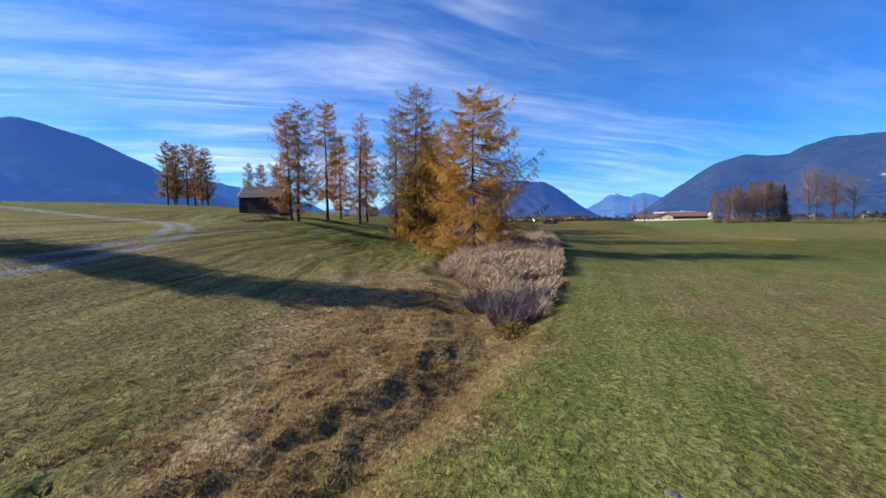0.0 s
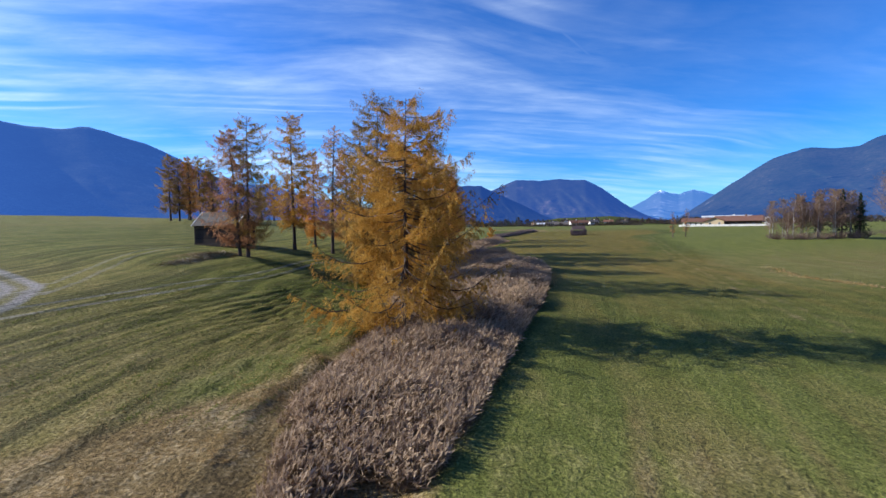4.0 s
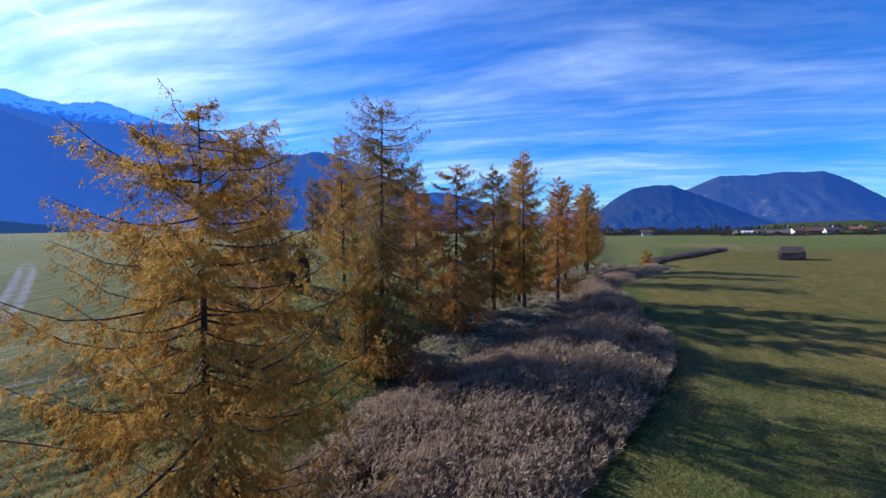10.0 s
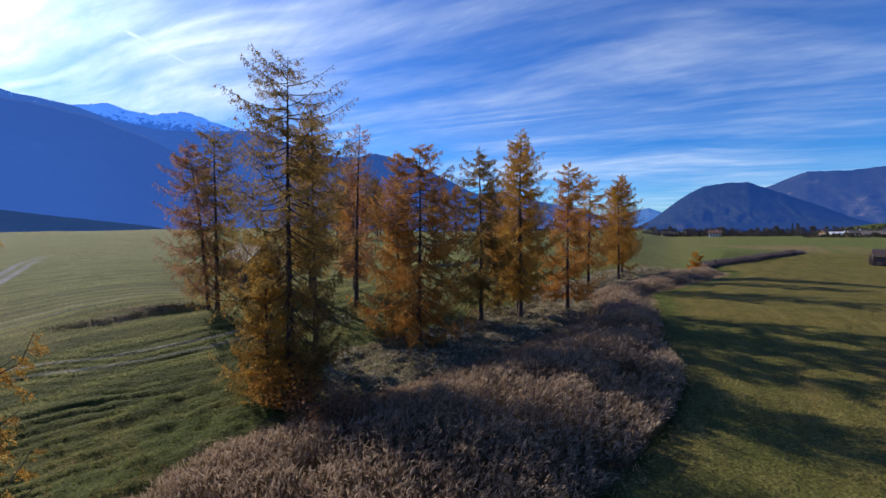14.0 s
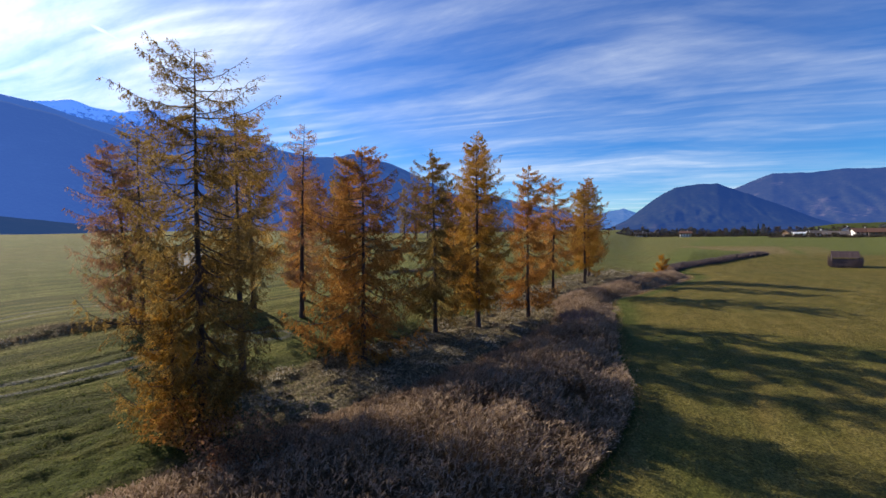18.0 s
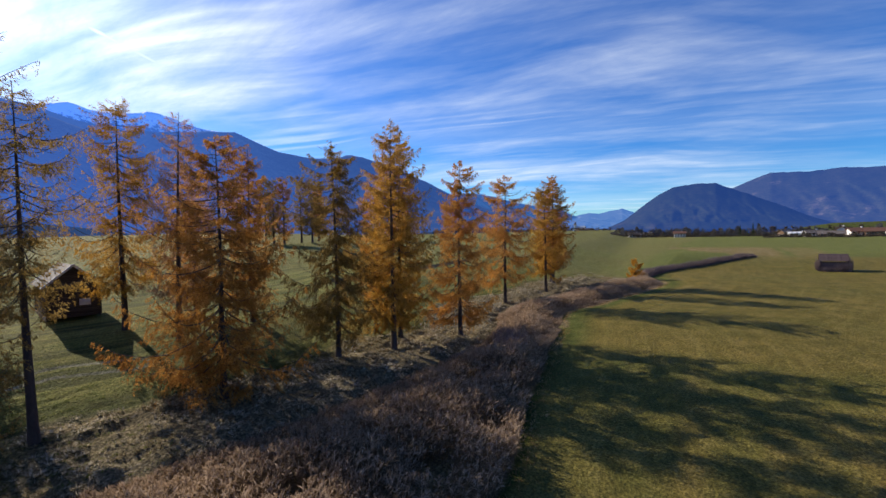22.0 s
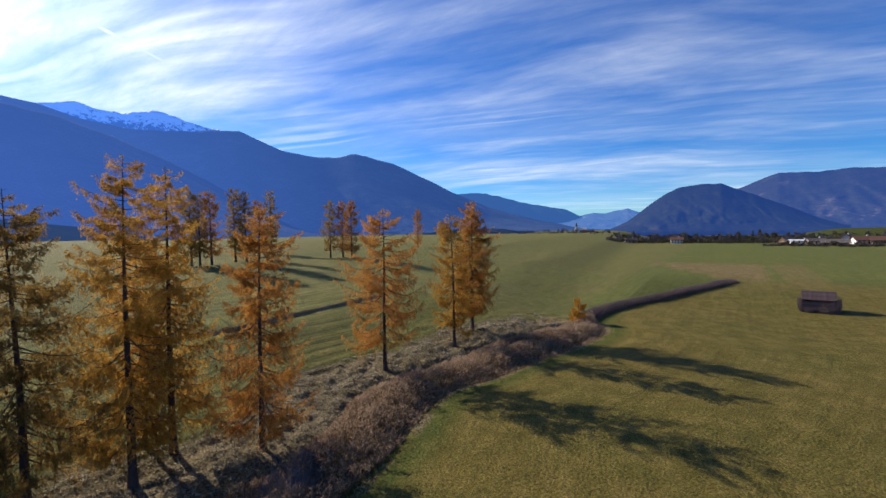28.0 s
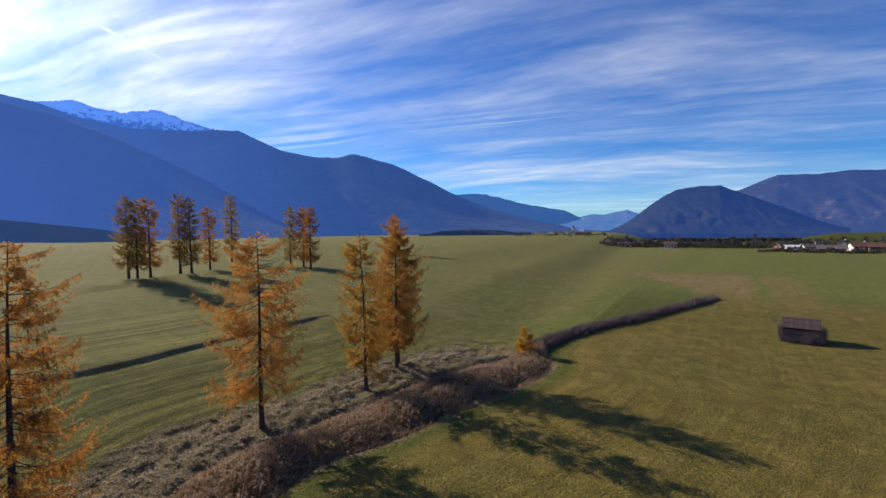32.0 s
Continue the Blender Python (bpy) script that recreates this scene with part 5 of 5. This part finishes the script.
hut = barn((-29.02, 69.42, 5.0), math.degrees(-0.12), 6.68, 3.7, 2.75, 4.4, 0.3, "dark weathered wooden hay barn with pale bargeboards on the slope")
part("hatch", box(3.36, 3.42, 0.35, 1.15, 0.75, 1.35, 0.01), PALEBOARD, hut, "pale grey hatch")
part("sill_beam", box(-3.5, 3.5, -1.98, -1.86, -0.35, 0.05, 0.02), OLDWOOD, hut)
hut2 = barn((41.3, 165.0, gz(41.3, 165)), -5, 4.0, 3.0, 2.0, 3.2, 0.12, "old dark hay barn overgrown with bare bushes", pale=False, shingles=MOSSY, wood=GREYWOOD)
for k, (x, y, h, r) in enumerate(((39.1, 163.8, 2.0, 0.4), (40.0, 163.0, 1.2, 0.6), (41.6, 162.9, 1.5, 0.7), (43.0, 163.0, 1.9, 0.7), (43.6, 164.2, 2.3, 0.5), (43.7, 165.6, 2.4, 0.45), (39.0, 165.8, 2.2, 0.3), (42.3, 163.0, 1.7, 0.6))):
    shrub((x, y), h * 1.2, r * 1.4, 55, MAUVE, "bare purplish bush growing against a barn", 240 + k)

# ---- the riding hall and the villages ----
WHITEWALL = plain("white_render", (0.66, 0.64, 0.60), (0.84, 0.83, 0.80), 0.6, 0.85, 0.1)
CREAM = plain("cream_render", (0.52, 0.40, 0.24), (0.70, 0.56, 0.36), 0.6, 0.85, 0.1)
REDROOF = plain("red_brown_tiles", (0.09, 0.045, 0.032), (0.21, 0.105, 0.07), 0.8, 0.8, 0.3, (1, 5, 1))
DARKROOF = plain("dark_tiles", (0.05, 0.045, 0.045), (0.15, 0.125, 0.11), 0.8, 0.8, 0.3, (1, 5, 1))
BROWNWOOD = plain("brown_boards", (0.08, 0.045, 0.028), (0.20, 0.12, 0.07), 0.8, 0.8, 0.3, (4, 1, 1))
SHEET = plain("pale_sheet", (0.52, 0.54, 0.56), (0.74, 0.75, 0.76), 0.5, 0.45, 0.05)
GLASS, gg = material("window_glass")
finish(gg, (0.03, 0.035, 0.045), 0.08, spec=0.6)
FRAME = plain("window_frame", (0.5, 0.48, 0.45), (0.75, 0.73, 0.7), 2.0, 0.6, 0.05)


def building(name, at, turn, w, d, h, rise, walls, roofing, label, category="house", over=0.8, storeys=2, across=4, windows=True):
    """Walls, a gabled roof with its ridge along x, windows with frames on the sides and a door."""
    ob = thing(name, at, turn, label, category)
    a, b = w / 2, d / 2
    part("wall", prism([(-b, -1.0), (b, -1.0), (b, h), (0, h + rise), (-b, h)], w, Matrix.Translation((-a, 0, 0)) @ Matrix.Rotation(radians(-90), 4, "Z") @ Matrix.Identity(4)), walls, ob)
    tilt = math.atan2(rise, b)
    run = math.hypot(rise, b) * (b + over) / b
    for sgn in (-1, 1):
        r = part("roof", box(-a - over, a + over, -run, 0, 0.02, 0.27, 0.03), roofing, ob)
        r.matrix_local = Matrix.Translation((0, 0, h + rise)) @ Matrix.Rotation(math.pi if sgn > 0 else 0, 4, "Z") @ Matrix.Rotation(tilt, 4, "X")
    part("chimney", box(a * 0.3, a * 0.3 + 0.7, -0.35, 0.35, h + rise * 0.6, h + rise + 1.0, 0.03), walls, ob)
    if windows:
        for sgn in (-1, 1):
            for s in range(storeys):
                for k in range(across):
                    x = -a + w * (k + 0.5) / across
                    z = 0.8 + s * (h - 0.6) / storeys
                    win = part("window", box(x - 0.62, x + 0.62, sgn * b - 0.05, sgn * b + 0.05, z, z + 1.35, 0.02), FRAME, ob)
                    part("pane", box(x - 0.5, x + 0.5, sgn * b - 0.07, sgn * b + 0.07, z + 0.12, z + 1.23), GLASS, win)
        for k in range(2):
            y = -b + d * (k + 0.5) / 2
            for sgn in (-1, 1):
                win = part("window", box(sgn * a - 0.05, sgn * a + 0.05, y - 0.6, y + 0.6, 1.0, 2.35, 0.02), FRAME, ob)
                part("pane", box(sgn * a - 0.07, sgn * a + 0.07, y - 0.48, y + 0.48, 1.12, 2.23), GLASS, win)
    return ob


HALL = Matrix.Translation((154.5, 288, 3.4)) @ Matrix.Rotation(radians(-28), 4, "Z") @ Matrix.Scale(0.72, 4)


def hall_at(x, y):
    p = HALL @ Vector((x, y, 0))
    return (p.x, p.y, p.z)


building("riding_hall", hall_at(12, 6), -28, 22, 16, 3.3, 2.7, BROWNWOOD, REDROOF, "long riding hall with red-brown roof and boarded end", "hall", 1.2, 1, 8)
building("stable_wing", hall_at(-17, 4), -28, 17, 10, 3.0, 1.9, WHITEWALL, REDROOF, "white stable wing with a red-brown roof", "stable", 1.0, 1, 6)
building("porch_building", hall_at(-5, -7), 62, 6.5, 9.5, 3.2, 2.0, CREAM, REDROOF, "cream gabled front building of the riding hall", "house", 0.8, 1, 2)
part_wall = thing("yard_wall", hall_at(0, -15), -28, "long low white yard wall before the riding hall", "wall")
for k in range(12):
    part("panel", box(-22.3 + 3.75 * k, -22.3 + 3.75 * k + 3.67, -0.12, 0.12, -0.6, 1.2, 0.02), WHITEWALL, part_wall)
building("hall_annex", hall_at(3, 22), -28, 26, 9, 5.6, 0.8, SHEET, SHEET, "pale sheet-clad hall rising behind red roofs", "hall", 0.4, 1, 6, windows=False)
silo = thing("silo", hall_at(31, -4), 0, "small white round silo", "silo")
bm = bmesh.new()
bmesh.ops.create_cone(bm, cap_ends=True, segments=20, radius1=1.4, radius2=1.4, depth=5.0, matrix=Matrix.Translation((0, 0, 2.0)))
part("drum", bm, WHITEWALL, silo)
bm = bmesh.new()
bmesh.ops.create_cone(bm, cap_ends=True, segments=20, radius1=1.5, radius2=0.2, depth=0.9, matrix=Matrix.Translation((0, 0, 4.95)))
part("cap", bm, SHEET, silo)


def away(az, dist):
    """A place at an azimuth, clockwise from +y, and distance from the flight's end."""
    return (29.3 + dist * math.sin(radians(az)), 74.3 + dist * math.cos(radians(az)))


def village_house(az, dist, turn, w, d, h, rise, walls, roofing, label, **more):
    x, y = away(az, dist)
    return building("house", (x, y, gz(x, y) - 0.2), turn, w * 0.66, d * 0.66, h * 0.7, rise * 0.66, walls, roofing, label, **more)


HOUSES = [
    (-5.2, 410, 8, 13, 10, 5.6, 2.6, WHITEWALL, REDROOF, "white village house with a red roof"),
    (-10.2, 430, 20, 16, 10, 4.0, 2.6, WHITEWALL, DARKROOF, "long low white house with a dark roof"),
    (-8.6, 440, -10, 11, 9, 4.6, 2.4, CREAM, DARKROOF, "cream village house with a dark roof"),
    (4.9, 395, 40, 10, 9, 5.0, 2.6, BROWNWOOD, DARKROOF, "brown timber house with a dark roof"),
    (6.1, 390, 5, 18, 10, 3.4, 1.4, WHITEWALL, SHEET, "low white farm shed with a pale roof"),
    (7.3, 380, 12, 14, 11, 4.2, 2.6, WHITEWALL, DARKROOF, "white farmhouse with a dark roof"),
    (8.7, 372, -6, 20, 12, 3.4, 3.0, BROWNWOOD, DARKROOF, "dark timber farm building"),
    (9.6, 395, 70, 12, 10, 6.6, 3.4, WHITEWALL, REDROOF, "tall white house with a brown gable"),
    (10.7, 385, 15, 16, 11, 5.0, 3.4, WHITEWALL, REDROOF, "white house under a broad brown roof"),
    (11.9, 380, -8, 14, 11, 4.6, 3.2, BROWNWOOD, REDROOF, "brown timber house with a wide roof"),
    (13.3, 390, 20, 14, 10, 5.0, 3.0, WHITEWALL, DARKROOF, "white house with dark roof at the village edge"),
    (15.5, 420, -15, 13, 10, 5.2, 2.8, WHITEWALL, REDROOF, "white house with a red roof in the village"),
    (17.5, 410, 10, 15, 10, 4.8, 2.8, CREAM, DARKROOF, "cream house with a dark roof in the village"),
    (-15.3, 1000, 25, 44, 14, 4.5, 4.0, BROWNWOOD, REDROOF, "long brown-roofed building below the church"),
    (34.0, 520, 20, 14, 10, 5.2, 2.8, WHITEWALL, DARKROOF, "white house behind the meadow trees"),
    (36.5, 540, -10, 13, 10, 5.2, 2.8, WHITEWALL, REDROOF, "white house with a red roof behind the trees"),
    (44.0, 520, 30, 15, 11, 6.0, 3.0, WHITEWALL, DARKROOF, "large white house behind bare trees"),
    (41.0, 545, 0, 12, 10, 5.5, 2.8, WHITEWALL, DARKROOF, "white house with a dark roof behind bare trees"),
    (48.5, 510, 15, 13, 10, 5.2, 2.8, CREAM, REDROOF, "cream house at the far meadow edge"),
    (52.0, 520, -20, 14, 10, 5.4, 2.8, WHITEWALL, DARKROOF, "white house at the far meadow edge"),
]
for row in HOUSES:
    village_house(*row)
x, y = away(-16.6, 1050)
church = thing("church", (x, y, gz(x, y)), 20, "white village church with a dark pointed tower cap", "church")
part("tower", box(-2.6, 2.6, -2.6, 2.6, -1, 15, 0.1), WHITEWALL, church)
bm = bmesh.new()
bmesh.ops.create_cone(bm, cap_ends=True, segments=8, radius1=3.2, radius2=0.1, depth=8, matrix=Matrix.Translation((0, 0, 19)))
part("tower_cap", bm, DARKROOF, church)
part("nave", prism([(-5, -1), (5, -1), (5, 7), (0, 11.5), (-5, 7)], 20, Matrix.Translation((3, 0, 0)) @ Matrix.Rotation(radians(-90), 4, "Z")), WHITEWALL, church)

# village trees, low woods and far bushes
WOODS = [(-12.5, -3.5, 450, 34, 0.6), (-3.5, 4.5, 440, 38, 0.62), (4.5, 16, 440, 44, 0.6), (16, 27, 400, 34, 0.6), (33, 58, 430, 70, 0.55), (-20, -12.5, 600, 14, 0.6)]
for az0, az1, dist, count, s in WOODS:
    for k in range(count):
        az = az0 + (az1 - az0) * (k + random.random()) / count
        x, y = away(az, dist * random.uniform(0.96, 1.1))
        kind = random.random()
        sc = s * random.uniform(0.45, 1.0)
        if kind < 0.05:
            tree_at("spruce_tree", SPRUCE[k % 2], x, y, sc, "dark spruce among village houses", "village trees")
        elif kind < 0.55:
            tree_at("bare_tree", VILLAGE[k % 3], x, y, sc * 1.9, "leafless tree among village houses", "village trees")
        else:
            tree_at("birch_tree", VILLAGE[k % 3], x, y, sc * 1.7, "thin tree with last brown leaves by the village", "village trees")


def treeline(name, az0, az1, dist, tall, count, mat, label, seed):
    """A ragged far line of crowns and hedges, too far off to tell the trees apart."""
    rng = np.random.default_rng(seed)
    az = rng.uniform(az0, az1, count)
    hump = fbm(az * 2.6, az * 0 + seed, 4, seed) * np.clip(np.minimum(az - az0, az1 - az) / 2.5 + 0.35, 0, 1)
    top = tall * np.clip((hump - 0.22) * 1.9, 0.12, 1.15)
    d = dist * (1 + rng.normal(0, 0.018, count))
    x, y = 29.3 + d * np.sin(np.radians(az)), 74.3 + d * np.cos(np.radians(az))
    z = ground_z(x, y, False) + top * rng.uniform(0, 1, count) ** 0.8
    c = np.stack([x, y, z], 1)
    v, f = sprays(rng, c, np.tile([0.0, 0, 0.6], (count, 1)), rng.uniform(0.7, 1.5, count), 3, 0.5, 0.8, 0.0)
    tagged(put_part(name, mesh_from(name, v, f, mat)), label, "trees", kind="stuff")


treeline("far_woods", -13, 4.5, 446, 9.5, 9000, HAZEWOOD, "dark line of evergreen trees beyond the village", 301)
treeline("far_woods", 4.5, 31, 452, 9.0, 9000, HAZEWOOD, "dark gardens and evergreen trees behind the farmhouses", 307)
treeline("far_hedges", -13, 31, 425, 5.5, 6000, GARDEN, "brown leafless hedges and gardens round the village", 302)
treeline("far_woods", 30, 60, 560, 9, 4000, HAZEWOOD, "dark trees behind the far houses", 303)
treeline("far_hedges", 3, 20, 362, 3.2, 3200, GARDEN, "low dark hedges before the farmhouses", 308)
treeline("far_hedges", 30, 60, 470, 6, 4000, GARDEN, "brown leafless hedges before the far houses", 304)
treeline("far_woods", -24, -12.5, 900, 9, 2500, HAZEWOOD, "dark trees round the church", 305)
treeline("far_woods", 9.5, 24, 545, 15, 4500, HAZEWOOD, "wooded slope behind the pasture knoll", 306)
for az, dist, s in ((0.9, 400, 0.62), (2.1, 395, 0.7), (1.6, 405, 0.5), (-6.9, 420, 0.45)):
    x, y = away(az, dist)
    tree_at("spruce_tree", SPRUCE[0], x, y, s, "tall dark spruce standing out by the village", "village trees")
mountain("knoll", "low green pasture knoll behind the village", 560, 0.35, (3.0, 4.6, 6.5, 9, 12, 16, 22, 30), (-1.2, -0.5, 0.55, 0.95, 1.0, 1.1, 0.4, -1.0), MEADOW, 51, 0.3, 60, seen=(29, 74, 4))

# a grey stone lying on the grass and a strip of pale brush on the right meadow
bm = bmesh.new()
bmesh.ops.create_icosphere(bm, subdivisions=3, radius=0.12)
for q in bm.verts:
    q.co *= 0.8 + 0.5 * noise.noise(q.co * 7)
    q.co.z *= 0.6
STONE = plain("grey_stone", (0.09, 0.088, 0.085), (0.24, 0.235, 0.22), 6.0, 0.9, 0.5)
stone = part("stone", bm, STONE, None, smooth=True)
stone.location = (2.5, 5.0, gz(2.5, 5.0) + 0.01)
stone.scale = (0.8, 0.9, 0.4)
tagged(stone, "small grey stone lying in short grass", "stone")


def brush_line(rng, n):
    t = rng.uniform(0, 1, n)
    return np.interp(t, (0, 0.35, 1), (47.2, 44.6, 47)) + rng.normal(0, 0.5, n), np.interp(t, (0, 0.35, 1), (74, 65.5, 57)) + rng.normal(0, 0.5, n)


scatter("dry_grass", "strip of pale dead weeds on the meadow", DRYGRASS, 66, 420, brush_line, (0.15, 0.4), 7, 0.8)
